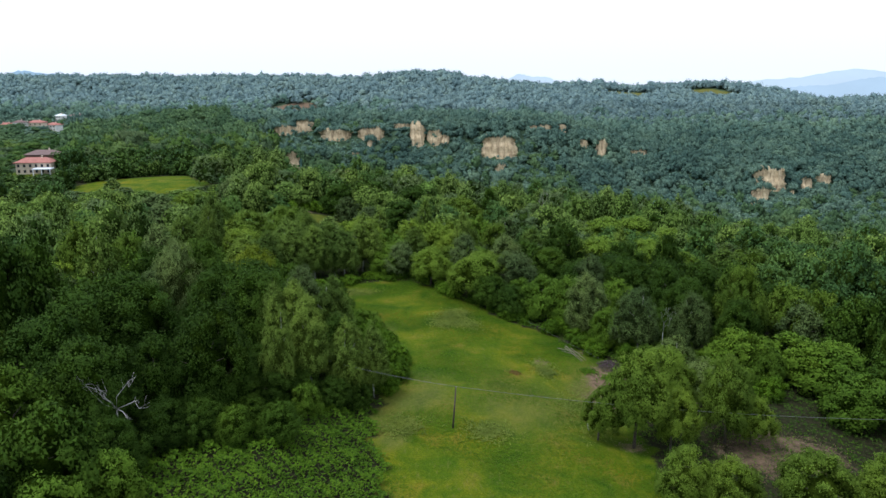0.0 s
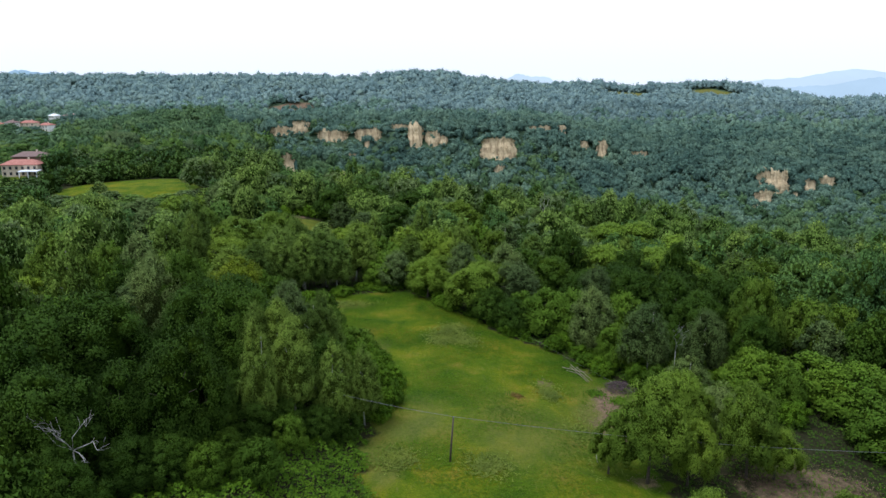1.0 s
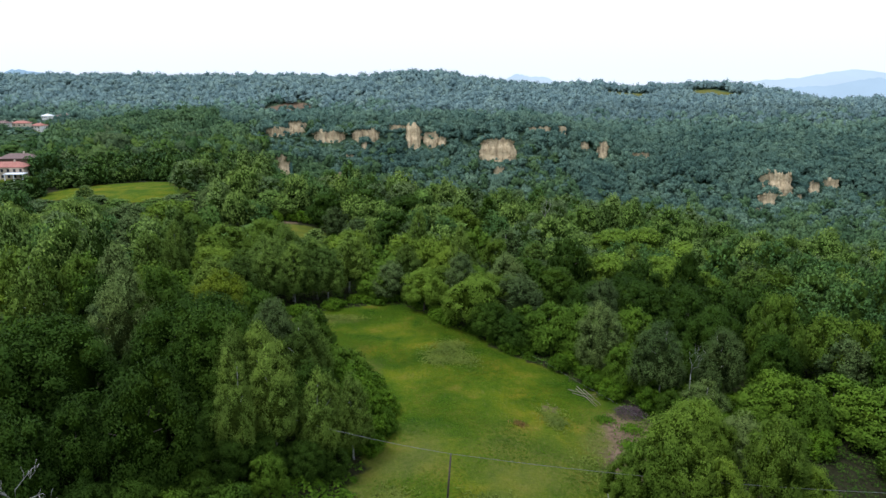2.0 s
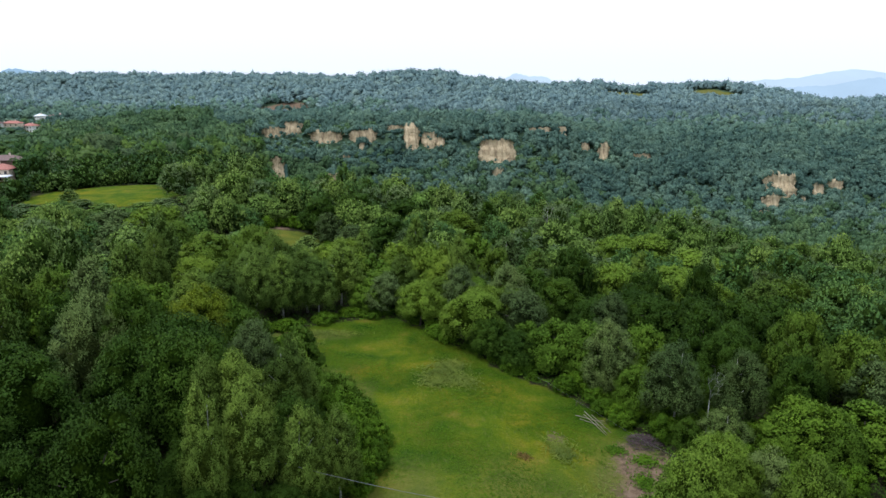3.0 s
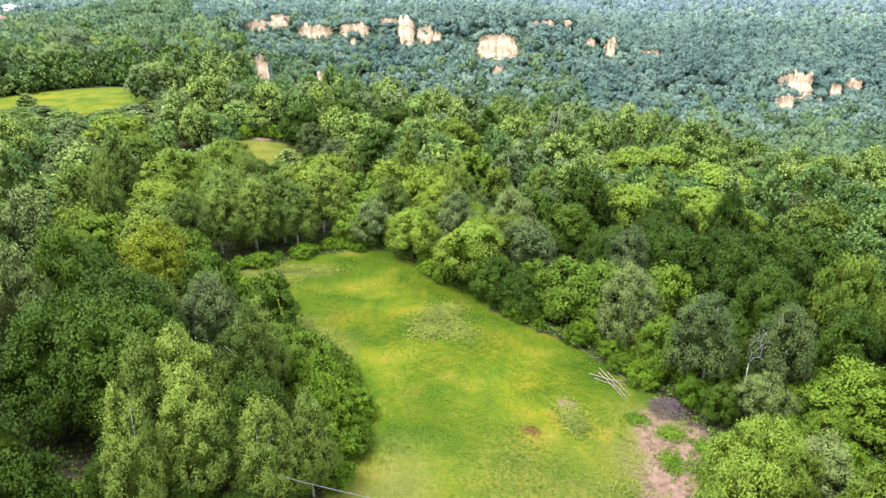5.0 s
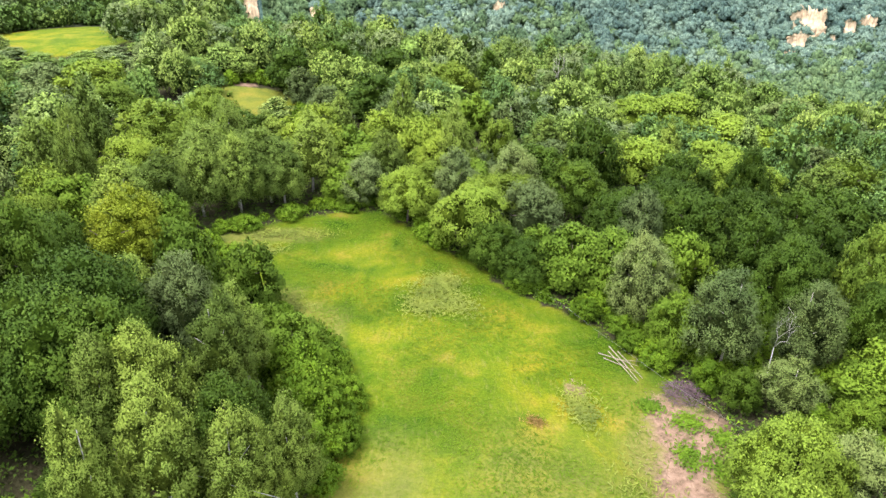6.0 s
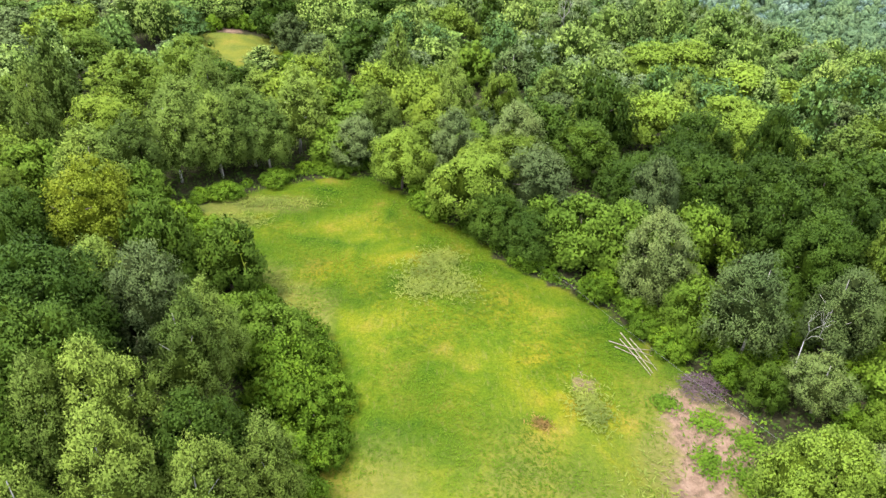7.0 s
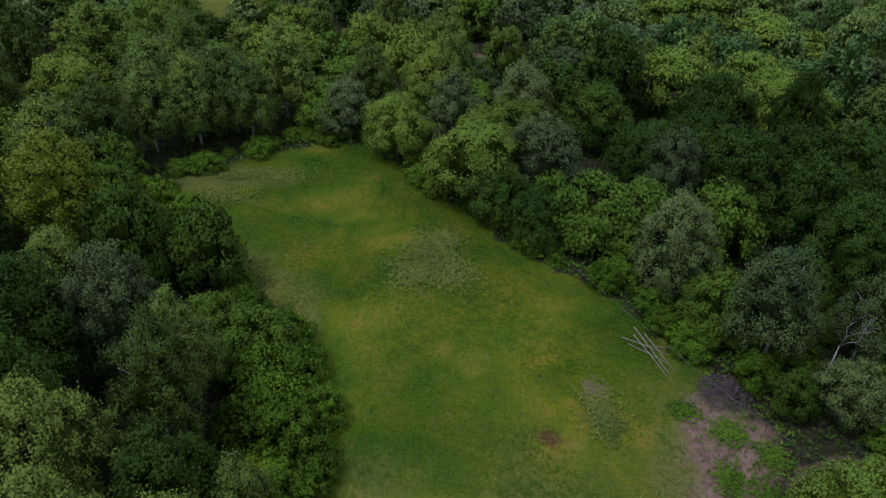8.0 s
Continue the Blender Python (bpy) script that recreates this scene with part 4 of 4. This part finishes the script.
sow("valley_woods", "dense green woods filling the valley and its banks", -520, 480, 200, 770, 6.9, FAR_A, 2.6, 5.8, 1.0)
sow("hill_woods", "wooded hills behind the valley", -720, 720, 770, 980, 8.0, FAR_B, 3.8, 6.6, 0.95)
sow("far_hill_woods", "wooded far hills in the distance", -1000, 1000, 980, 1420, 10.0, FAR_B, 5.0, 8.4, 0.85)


# ---- rock faces across the valley ----


def cliff(cx, cy, z0, w, h, seed):
    """A fluted, ragged sandstone face with a rough cap running back into the hill."""
    g = np.random.default_rng(seed)
    nu, nv = max(9, int(w * 1.3)), max(7, int(h * 1.1))
    u, v = np.meshgrid(np.linspace(-1, 1, nu), np.linspace(0, 1, nv))
    # ragged sides and a broken crest
    side = 1 - 0.12 * v * math.sin(seed * 1.7) ** 2 - 0.30 * (1 - v) * math.cos(seed * 2.3) ** 2 + 0.07 * np.sin(v * 9 + seed) + g.normal(0, 0.05, (nv, 1))
    x = u * w / 2 * side + 0.08 * w * math.sin(seed * 3.1) * (v - 0.5)
    crest = 1 + 0.07 * np.sin(x * 0.23 + seed * 3) + 0.04 * np.sin(x * 1.1 + seed) - 0.22 * np.abs(u) ** 6 + g.normal(0, 0.02, (1, nu))
    z = z0 - 4 + v * (h * crest + 4)
    ribs = 0.8 * np.abs(np.sin(x * 0.42 + seed + 0.3 * np.sin(z * 0.4))) + 0.5 * np.abs(np.sin(x * 1.15 + 2 * seed)) + 0.5 * np.sin(z * 0.55 + seed)
    y = cy - ribs * min(1.0, h / 9) * (0.5 + 0.5 * v) + 0.22 * (z - z0) + 4.0 * np.abs(u) ** 4 + g.normal(0, 0.2, u.shape)
    face = np.stack([cx + x, y, z], -1).reshape(-1, 3)
    lip = np.stack([cx + x[-1] * 0.95, y[-1] + 3, z[-1] - 0.3 + g.normal(0, 0.3, nu)], -1)
    back = np.stack([cx + x[-1] * 0.9, y[-1] + 9, z[-1] - 3.0], -1)
    under = np.stack([cx + x[-1] * 0.9, y[-1] + 10, z[0] - 2], -1)
    verts = np.concatenate([face, lip, back, under])
    i = np.arange((nv + 3) * nu).reshape(nv + 3, nu)
    q = np.stack([i[:-1, :-1], i[:-1, 1:], i[1:, 1:], i[1:, :-1]], -1).reshape(-1, 4)
    idx = np.where(np.arange(len(q)) // (nu - 1) >= nv - 1, 1, 0)
    ob = new("cliff", mesh_of("cliff", verts, q, [CLIFF, HAZED_LEAF["hill"]], idx, smooth=False))
    return tagged(ob, "weathered tan sandstone cliff face among trees", "cliff", "cliffs across the valley")


fringe = Wood()
for k, c in enumerate(CLIFFS):
    cliff(*c, k + 1)
    g1 = np.random.default_rng(900 + k)
    cx, cy, z0, w, h = c
    for j in range(int(w * 1.0) + 4):
        u = g1.uniform(-1.1, 1.1)
        v, f, _, nor = FAR_A[int(g1.integers(7))]
        above = j % 3 != 0
        r = g1.uniform(1.4, 3.2) if above else g1.uniform(0.9, 1.8)
        z = z0 + h * (1 - 0.22 * min(1, abs(u)) ** 6) - (2.0 if h > 7 else 1.0) if above else z0 - 1.8 + h * 0.12 * g1.uniform(-1, 1)
        y = cy + 0.22 * h + g1.uniform(-1.2, 3) if above else cy - g1.uniform(1.5, 4.5)
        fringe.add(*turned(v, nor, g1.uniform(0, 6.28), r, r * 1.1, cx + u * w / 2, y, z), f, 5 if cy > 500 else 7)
for k, (cx, cy, z0, w, h) in enumerate(CLIFFS):
    g1 = np.random.default_rng(1200 + k)
    for j in range(int(w * 1.6) + 6):
        x, y = cx + g1.uniform(-0.7, 0.7) * w, cy - g1.uniform(4, 26)
        v, f, _, nor = FAR_A[int(g1.integers(7))]
        r = g1.uniform(1.3, 2.8)
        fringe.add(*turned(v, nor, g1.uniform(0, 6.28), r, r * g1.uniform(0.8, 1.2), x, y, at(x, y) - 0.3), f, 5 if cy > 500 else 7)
fringe.done("cliff_scrub", "green scrub growing over the cliff edges")

# ---- houses ----


def building(x, y, w, d, wall_h, roof_h, turn, wall_mat, roof_mat, label, floors=2, bays=4):
    """A house: hollow walls, overhanging hipped roof, framed windows on front and side."""
    house = new("house")
    house.matrix_basis = pose(x, y, at(x, y) - 0.3, 0, 0, turn)
    bm = bmesh.new()
    box(bm, -w / 2, w / 2, -d / 2, d / 2, -2.0, wall_h, 0.05)
    part("wall", bm_mesh("wall", bm, wall_mat), house)
    bm = bmesh.new()
    o = 0.7
    a = [bm.verts.new(p) for p in ((-w / 2 - o, -d / 2 - o, wall_h), (w / 2 + o, -d / 2 - o, wall_h), (w / 2 + o, d / 2 + o, wall_h), (-w / 2 - o, d / 2 + o, wall_h))]
    e = [bm.verts.new(p.co + Vector((0, 0, 0.25))) for p in a]
    t = [bm.verts.new((-w / 2 + d * 0.42, 0, wall_h + roof_h)), bm.verts.new((w / 2 - d * 0.42, 0, wall_h + roof_h))]
    bm.faces.new(a[::-1])
    for i in range(4):
        bm.faces.new((a[i], a[(i + 1) % 4], e[(i + 1) % 4], e[i]))
    for f in ((e[0], e[1], t[1], t[0]), (e[1], e[2], t[1]), (e[2], e[3], t[0], t[1]), (e[3], e[0], t[0])):
        bm.faces.new(f)
    roof = part("roof", bm_mesh("roof", bm, roof_mat), house)
    bm = bmesh.new()
    box(bm, w * 0.15, w * 0.15 + 0.7, -0.4, 0.4, wall_h + roof_h * 0.4, wall_h + roof_h + 0.9, 0.04)
    part("chimney", bm_mesh("chimney", bm, WALL2), roof)
    for f in range(floors):
        for b in range(bays):
            wx = -w / 2 + w * (b + 0.5) / bays
            wz = wall_h * (f + 0.5) / floors
            bm = bmesh.new()
            box(bm, wx - 0.6, wx + 0.6, -d / 2 - 0.06, -d / 2 + 0.1, wz - 0.75, wz + 0.75)
            win = part("window", bm_mesh("window", bm, WOODWORK), house, "dark wooden window frame")
            bm = bmesh.new()
            box(bm, wx - 0.48, wx + 0.48, -d / 2 - 0.09, -d / 2, wz - 0.62, wz + 0.62)
            part("pane", bm_mesh("pane", bm, PANE), win)
    return tagged(house, label, "house")


HX, HY = -208.0, 358.0
main = building(HX, HY, 17, 9, 5.6, 2.4, 6, WALL2, ROOF, "white two-storey house with a red tiled hipped roof", 2, 6)
bm = bmesh.new()
box(bm, 1.5, 10.5, -10.2, -5.0, 2.9, 3.3, 0.05)
part("canopy", bm_mesh("canopy", bm, WHITE), main, "white flat porch canopy")
for px in (2.0, 6.0, 10.0):
    bm = bmesh.new()
    box(bm, px - 0.2, px + 0.2, -10.0, -9.6, -2.0, 2.9, 0.03)
    part("post", bm_mesh("post", bm, WHITE), main)
building(HX - 9, HY + 24, 16, 9, 6.5, 2.4, 6, WOODWORK, ROOF2, "dark wooden barn with a brown tiled roof", 1, 4)
g2 = np.random.default_rng(5)
for x, y, w, walls, roofs in ((-422, 705, 13, WALL, ROOF), (-438, 712, 11, WALL2, ROOF), (-396, 692, 14, WALL2, ROOF), (-408, 684, 10, WALL, ROOF2), (-384, 700, 12, WALL, ROOF),
                              (-450, 722, 12, WALL, ROOF), (-428, 728, 10, WALL2, ROOF2), (-430, 800, 8, WALL, WHITE), (-414, 806, 18, WALL2, ROOF2)):
    building(x, y, w, 8.5, 6.0, 2.3, float(g2.uniform(-25, 25)), walls, roofs, "small village house with a tiled roof" if roofs is not WHITE else "pale village building with a white roof", 2, 3)


def greenhouse(x, y, turn):
    bm = bmesh.new()
    n = 9
    ends = []
    for yy in (-8, 8):
        ring = [bm.verts.new((-3.2 * math.cos(math.pi * k / n), yy, 3.0 * math.sin(math.pi * k / n))) for k in range(n + 1)]
        ends.append(ring)
        bm.faces.new(ring if yy < 0 else ring[::-1])
    for k in range(n):
        bm.faces.new((ends[0][k + 1], ends[0][k], ends[1][k], ends[1][k + 1]))
    house = new("greenhouse")
    house.matrix_basis = pose(x, y, at(x, y) + 0.2, 0, 0, turn)
    part("cover", bm_mesh("cover", bm, WHITE, True), house)
    bm = bmesh.new()
    box(bm, -1.2, 1.2, -8.12, -8.02, 0, 2.0)
    part("door", bm_mesh("door", bm, PANE), house, "dark doorway")
    return tagged(house, "white plastic tunnel greenhouse on the far hill", "greenhouse", "greenhouses")


for k in range(3):
    greenhouse(551 + 7.6 * k, 1003 + 2 * k, 20)

# ---- pole and cable ----
P0, P1 = Vector((1.55, 100.6, at(1.55, 100.6) - 0.4)), Vector((2.05, 101.6, 6.75))
pole = new("utility_pole")
pole.location = P0
part("shaft", rod("shaft", [(0, 0, 0), (P1 - P0) * 0.5, P1 - P0], [0.15, 0.13, 0.10], POLEWOOD, 10), pole)
bm = bmesh.new()
bmesh.ops.create_cone(bm, cap_ends=True, segments=8, radius1=0.07, radius2=0.05, depth=0.22, matrix=Matrix.Translation(P1 - P0 + Vector((0, -0.14, -0.1))))
part("insulator", bm_mesh("insulator", bm, CABLE), pole, "grey ceramic insulator")
tagged(pole, "thin leaning dark wooden utility pole standing in the meadow", "pole")


def sagging(a, b, sag, n=14):
    a, b = Vector(a), Vector(b)
    return [a.lerp(b, k / n) - Vector((0, 0, 4 * sag * (k / n) * (1 - k / n))) for k in range(n + 1)]


line = new("overhead_cable")
HOOK = P1 + Vector((0, -0.14, 0.02))
part("span", rod("span", sagging(HOOK, (-24, 106.5, 10.5), 0.5), [0.024] * 15, CABLE, 5), line)
part("span", rod("span", sagging(HOOK, (74, 97.5, 3.0), 1.2), [0.024] * 15, CABLE, 5), line)
tagged(line, "grey overhead cable slung across the meadow", "cable")

# ---- wire fence along the wood ----
fence = new("wire_fence")
LINE = [(16.5, 156.0), (21.5, 150.5), (25.5, 144.0), (29.5, 138.0), (33.0, 132.5), (37.0, 127.0), (42.0, 119.5), (46.0, 113.0)]
for x, y in LINE:
    part("post", rod("post", [(x, y, at(x, y) - 0.3), (x + 0.03, y, at(x, y) + 1.15)], [0.045, 0.035], POLEWOOD, 7), fence)
for z in (1.0,):
    part("wire", rod("wire", [(x, y, at(x, y) + z) for x, y in LINE], [0.011] * len(LINE), CABLE, 5), fence)
tagged(fence, "low wire fence with weathered wooden posts along the wood", "fence")

# ---- logs, brush pile and dead trees ----


def log(x0, y0, x1, y1, r, lift0, lift1):
    a, b = Vector((x0, y0, at(x0, y0) + lift0)), Vector((x1, y1, at(x1, y1) + lift1))
    ob = new("log", rod("log", [(0, 0, 0), (b - a) * 0.5 + Vector((0.05, 0.04, 0.02)), b - a], [r * 0.5, r * 0.42, r * 0.28], LOGWOOD, 8))
    ob.location = a
    return tagged(ob, "long peeled log lying across others on the grass", "log", "stacked logs")


log(26.6, 141.8, 28.9, 134.4, 0.15, 0.15, 0.15)
log(27.6, 140.8, 29.6, 134.9, 0.13, 0.13, 0.13)
log(24.6, 139.8, 29.5, 137.2, 0.11, 0.30, 0.42)
log(25.2, 139.0, 29.3, 135.6, 0.10, 0.10, 0.40)
log(26.1, 140.2, 28.6, 134.0, 0.12, 0.42, 0.12)
log(27.0, 138.4, 30.4, 138.6, 0.08, 0.40, 0.08)

g3 = np.random.default_rng(21)
sticks = []
for k in range(260):
    a, rr = g3.uniform(0, 6.28), 2.9 * math.sqrt(g3.uniform())
    x, y = 34.3 + rr * math.cos(a), 132.0 + rr * 0.85 * math.sin(a)
    z = at(x, y) + 0.05 + 1.0 * (1 - (rr / 3.0) ** 2) * g3.uniform(0.2, 1.0)
    b, ln = g3.uniform(0, 6.28), g3.uniform(0.6, 1.9)
    dx, dy, dz = math.cos(b) * ln, math.sin(b) * ln, g3.uniform(-0.25, 0.35)
    sticks.append(([(x - dx / 2, y - dy / 2, z - dz / 2), (x, y, z + 0.08), (x + dx / 2, y + dy / 2, z + dz / 2)], [0.035, 0.03, 0.012]))
pile = new("brush_pile")
for pts, rad in sticks[:30]:
    part("branch", rod("branch", pts, [q * 1.6 for q in rad], BRUSHWOOD, 5), pile)
tagged(part("brushwood", rods("brushwood", sticks[30:], BRUSHWOOD, 4), pile), kind="stuff")
tagged(pile, "heap of dry purplish brown brushwood at the wood's edge", "brush pile")


def dead_tree(base, tips, r, label, mat):
    tree = new("dead_tree")
    x, y = base
    z = at(x, y)
    tree.location = (x, y, z)
    g = np.random.default_rng(int(abs(x) * 10))
    fork = Vector((0.4, 0.2, (tips[0][2] - z) * 0.62))
    part("trunk", rod("trunk", [(0, 0, -0.4), fork * 0.5 + Vector((0.2, 0, 0)), fork], [r, r * 0.8, r * 0.6], mat, 8), tree)
    for t in tips:
        e = Vector(t) - Vector((x, y, z))
        m1 = fork.lerp(e, 0.3) + Vector(g.normal(0, 0.4, 3))
        m2 = fork.lerp(e, 0.62) + Vector(g.normal(0, 0.5, 3))
        m3 = fork.lerp(e, 0.82) + Vector(g.normal(0, 0.35, 3))
        limb = part("limb", rod("limb", [fork, m1, m2, m3, e], [r * 0.48, r * 0.36, r * 0.24, r * 0.16, 0.012], mat, 6), tree)
        for s in (m1.lerp(m2, 0.5), m2, m2.lerp(m3, 0.6), m3, m3.lerp(e, 0.5)):
            q = s + (e - fork).normalized() * g.uniform(0.3, 0.9) + Vector(g.normal(0, 0.55, 3)) + Vector((0, 0, 0.3))
            part("twig", rod("twig", [s, s.lerp(q, 0.5) + Vector(g.normal(0, 0.14, 3)), q], [r * 0.17, r * 0.11, 0.012], mat, 5), limb)
    return tagged(tree, label, "dead tree")


dead_tree((-41.4, 80.0), [(-38.0, 80.0, 18.4), (-36.5, 79.6, 15.0), (-42.4, 79.0, 16.9), (-44.0, 80.0, 18.2), (-45.2, 79.5, 18.4), (-46.6, 80.0, 17.3), (-38.6, 79.0, 13.0)], 0.135, "bleached dead tree with bare branches above brambles", DEADWOOD)
# this one is a pale birch trunk, built as a bare tree
dead_tree((43.5, 131.0), [(43.2, 130.2, 9.6), (44.6, 130.5, 8.2), (43.9, 129.0, 10.4)], 0.075, "slender pale birch trunk with bare limbs at the edge of the wood", GREY_BARK)
dead_tree((41.0, 285.0), [(40.0, 284.0, 5.5), (42.5, 284.0, 6.5), (41.0, 283.0, 8.0)], 0.2, "pale half-dead tree with bare upper branches", DEADWOOD)

# ---- hedge of bushes where the wood meets the meadow ----
def border(y):
    """The meadow's two edges at that distance."""
    lo = np.arange(-60, 60, 0.5)
    on = meadow_mask(lo, np.full_like(lo, y)) > 0.5
    return (lo[on].min(), lo[on].max()) if on.any() else None


for y in np.arange(112, 184, 3.7):
    span = border(float(y))
    if span:
        for s, xe in ((-1, span[0]), (1, span[1])):
            if s > 0 and y < 136:
                continue
            x = xe + s * g3.uniform(1.4, 3.0)
            r = g3.uniform(1.2, 2.7)
            plant("bush", x, y + g3.uniform(-0.8, 0.8), r * g3.uniform(0.9, 1.5), r, rng)
for k in range(15):
    x = -36 + 2.2 * k + g3.uniform(-0.6, 0.6)
    r = g3.uniform(1.0, 1.9)
    plant("bush", x, 185.5 - 0.018 * min(x + 9, 0) ** 2 + g3.uniform(-1, 1.5), r * 1.2, r, rng)

for k in range(26):
    a = 2 * math.pi * k / 26 + g3.uniform(-0.1, 0.1)
    r = g3.uniform(1.8, 3.2) * (0.75 if math.sin(a) < -0.3 else 1.0)
    plant("bush", -50 + 15.5 * math.cos(a), 253 + 19.5 * math.sin(a), r * g3.uniform(1.0, 1.6), r, rng)

# ---- brambles, grass and litter ----


def carpet(name, xs, ys, lift, length, width, mat, label, category, up=0.6, rough=0.5, droop=0.1, folded=False):
    g = np.random.default_rng(len(xs))
    p = np.stack([xs, ys, ground_height(xs, ys) + lift], -1)
    v, f = leaf_sprays(g, p, np.tile(np.array([[0.0, -0.2, 0.5]]), (len(xs), 1)), length, width, up, rough, droop, folded)
    return tagged(new(name, mesh_of(name, v, f, mat)), label, category, kind="stuff")


def heap(x, y):
    return np.clip(0.75 + 0.9 * np.sin(x * 0.9 + 1) * np.sin(y * 0.8) + 0.5 * np.sin(x * 2.1 + y * 1.7), 0.15, 2.2)


n = 30000
bx, by = g3.uniform(-48, -7.5, n), g3.uniform(62, 106, n)
k = (meadow_mask(bx, by) < 0.6)
bx, by = bx[k], by[k]
carpet("brambles", bx, by, heap(bx, by) * g3.uniform(0.6, 1.0, len(bx)), 0.48, 0.32, LEAF["bramble"], "dense green bramble thicket on the bank", "brambles", 0.5, 0.45)
n = 26000
bx, by = g3.uniform(-48, 60, n), g3.uniform(104, 196, n)
near = meadow_mask(bx, by)
wide = np.maximum.reduce([meadow_mask(bx + a, by + b) for a, b in ((4, 0), (-4, 0), (0, 4), (0, -4), (2, 2), (-2, -2))])
k = (near < 0.45) & (wide > 0.5) & (bare_mask(bx, by) < 0.3)
bx, by = bx[k], by[k]
carpet("undergrowth", bx, by, 0.6 * heap(bx, by) * g3.uniform(0.5, 1.0, len(bx)), 0.42, 0.28, LEAF["bramble"], "low green undergrowth fringing the meadow", "undergrowth", 0.5, 0.45)
n = 95000
bx, by = g3.uniform(-62, 92, n), g3.uniform(66, 205, n)
k = (meadow_mask(bx, by) < 0.2) & (bare_mask(bx, by) < 0.25)
bx, by = bx[k], by[k]
carpet("forest_undergrowth", bx, by, heap(bx, by) * g3.uniform(0.3, 1.0, len(bx)), 0.40, 0.30, LEAF["broad"], "low leafy undergrowth on the woodland floor", "undergrowth", 0.5, 0.45)
n = 130000
bx, by = g3.uniform(-40, 38, n), g3.uniform(72, 186, n)
k = (meadow_mask(bx, by) > 0.25) & (bare_mask(bx, by) < 0.5 * g3.uniform(0.3, 1, n)) & (np.sin(bx * 0.31 + np.sin(by * 0.2) * 2) + np.sin(by * 0.27 + bx * 0.11) + g3.normal(0, 0.7, n) > 0.1)
bx, by = bx[k], by[k]
carpet("grass", bx, by, g3.uniform(0.05, 0.22, len(bx)), 0.5, 0.085, GRASS, "tufts of grazed meadow grass", "grass", 1.2, 0.35, 0.0)
n = 26000
bx, by = g3.uniform(-40, 38, n), g3.uniform(72, 186, n)
k = (meadow_mask(bx, by) > 0.3) & (bare_mask(bx, by) < 0.4) & (np.sin(bx * 0.23 + 2 + np.sin(by * 0.17)) * np.sin(by * 0.19 - bx * 0.07) + g3.normal(0, 0.35, n) > 0.35)
bx, by = bx[k], by[k]
carpet("dry_grass", bx, by, g3.uniform(0.08, 0.3, len(bx)), 0.42, 0.06, DULL, "thin pale dry grass stalks in the meadow", "grass", 1.0, 0.5, -0.1)
cl = [(1.5, 152.5, 3.0, 2.2), (5.0, 149.0, 2.4, 2.4), (0.0, 148.5, 2.0, 2.2), (3.2, 155.5, 2.2, 1.6), (-28, 166, 3.0, 1.5), (-20.5, 146.5, 2.4, 1.6), (-17, 141.5, 2.0, 1.6), (-24, 172, 5.0, 1.2), (-6.0, 101, 2.0, 2.0), (7, 100, 2.4, 2.0), (20, 128, 1.6, 2.5), (25, 112, 3.0, 6.0)]
bx = np.concatenate([g3.normal(a, c * 0.75, 760) for a, b, c, d in cl])
by = np.concatenate([g3.normal(b, d * 0.75, 760) for a, b, c, d in cl])
k = meadow_mask(bx, by) > 0.3
bx, by = bx[k], by[k]
carpet("seeding_grass", bx, by, g3.uniform(0.12, 0.4, len(bx)), 0.65, 0.15, STRAW, "pale patches of tall seeding grass", "grass", 1.0, 0.5, -0.2)
n = 16000
bx, by = g3.uniform(18, 72, n), g3.uniform(88, 140, n)
k = bare_mask(bx, by) > g3.uniform(0.1, 0.5, n)
bx, by = bx[k], by[k]
carpet("dry_litter", bx, by, g3.uniform(0.03, 0.12, len(bx)), 0.6, 0.07, SCRAP, "scattered dry twigs and litter on bare earth", "litter", 0.6, 0.25)
n = 320
bx, by = g3.normal(13.9, 0.6, n), g3.normal(124.4, 0.5, n)
carpet("dry_weeds", bx, by, g3.uniform(0.05, 0.25, n), 0.5, 0.10, RUST, "clump of rust-brown dry weeds in the grass", "weeds", 0.4, 0.8, -0.6)
n = 3600
w = [(33, 126.5, 1.2, 1.0), (31.3, 121.0, 0.8, 1.2), (34.5, 119.0, 1.0, 1.2), (29, 129.5, 0.8, 0.6), (36.5, 123.5, 0.9, 1.0), (50, 104, 4, 3.5), (58, 98, 5, 3.5)]
bx = np.concatenate([g3.normal(a, c, n // 7) for a, b, c, d in w])
by = np.concatenate([g3.normal(b, d, n // 7) for a, b, c, d in w])
carpet("weeds", bx, by, g3.uniform(0.08, 0.4, len(bx)), 0.4, 0.22, LEAF["bramble"], "green weeds growing through the bare earth", "weeds", 0.5, 0.5)

# ---- stakes by the meadow's near corner ----
g4 = np.random.default_rng(33)
for k in range(14):
    x, y = 30.2 + 0.2 * k + g4.normal(0, 0.05), 84.2 + g4.normal(0, 0.25)
    z = at(x, y)
    stake = new("stake", rod("stake", [(0, 0, -0.1), (g4.normal(0, 0.15), g4.normal(0, 0.15), g4.uniform(0.7, 1.2))], [0.06, 0.045], DEADWOOD, 6))
    stake.location = (x, y, z)
    tagged(stake, "short weathered wooden stake standing in the grass", "stake", "stakes in a row")
post = new("leaning_post", rod("leaning_post", [(0, 0, -0.2), (-0.35, 0.1, 1.5)], [0.08, 0.06], DEADWOOD, 7))
post.location = (24.3, 105.3, at(24.3, 105.3))
tagged(post, "pale leaning wooden post beside bare earth", "post")
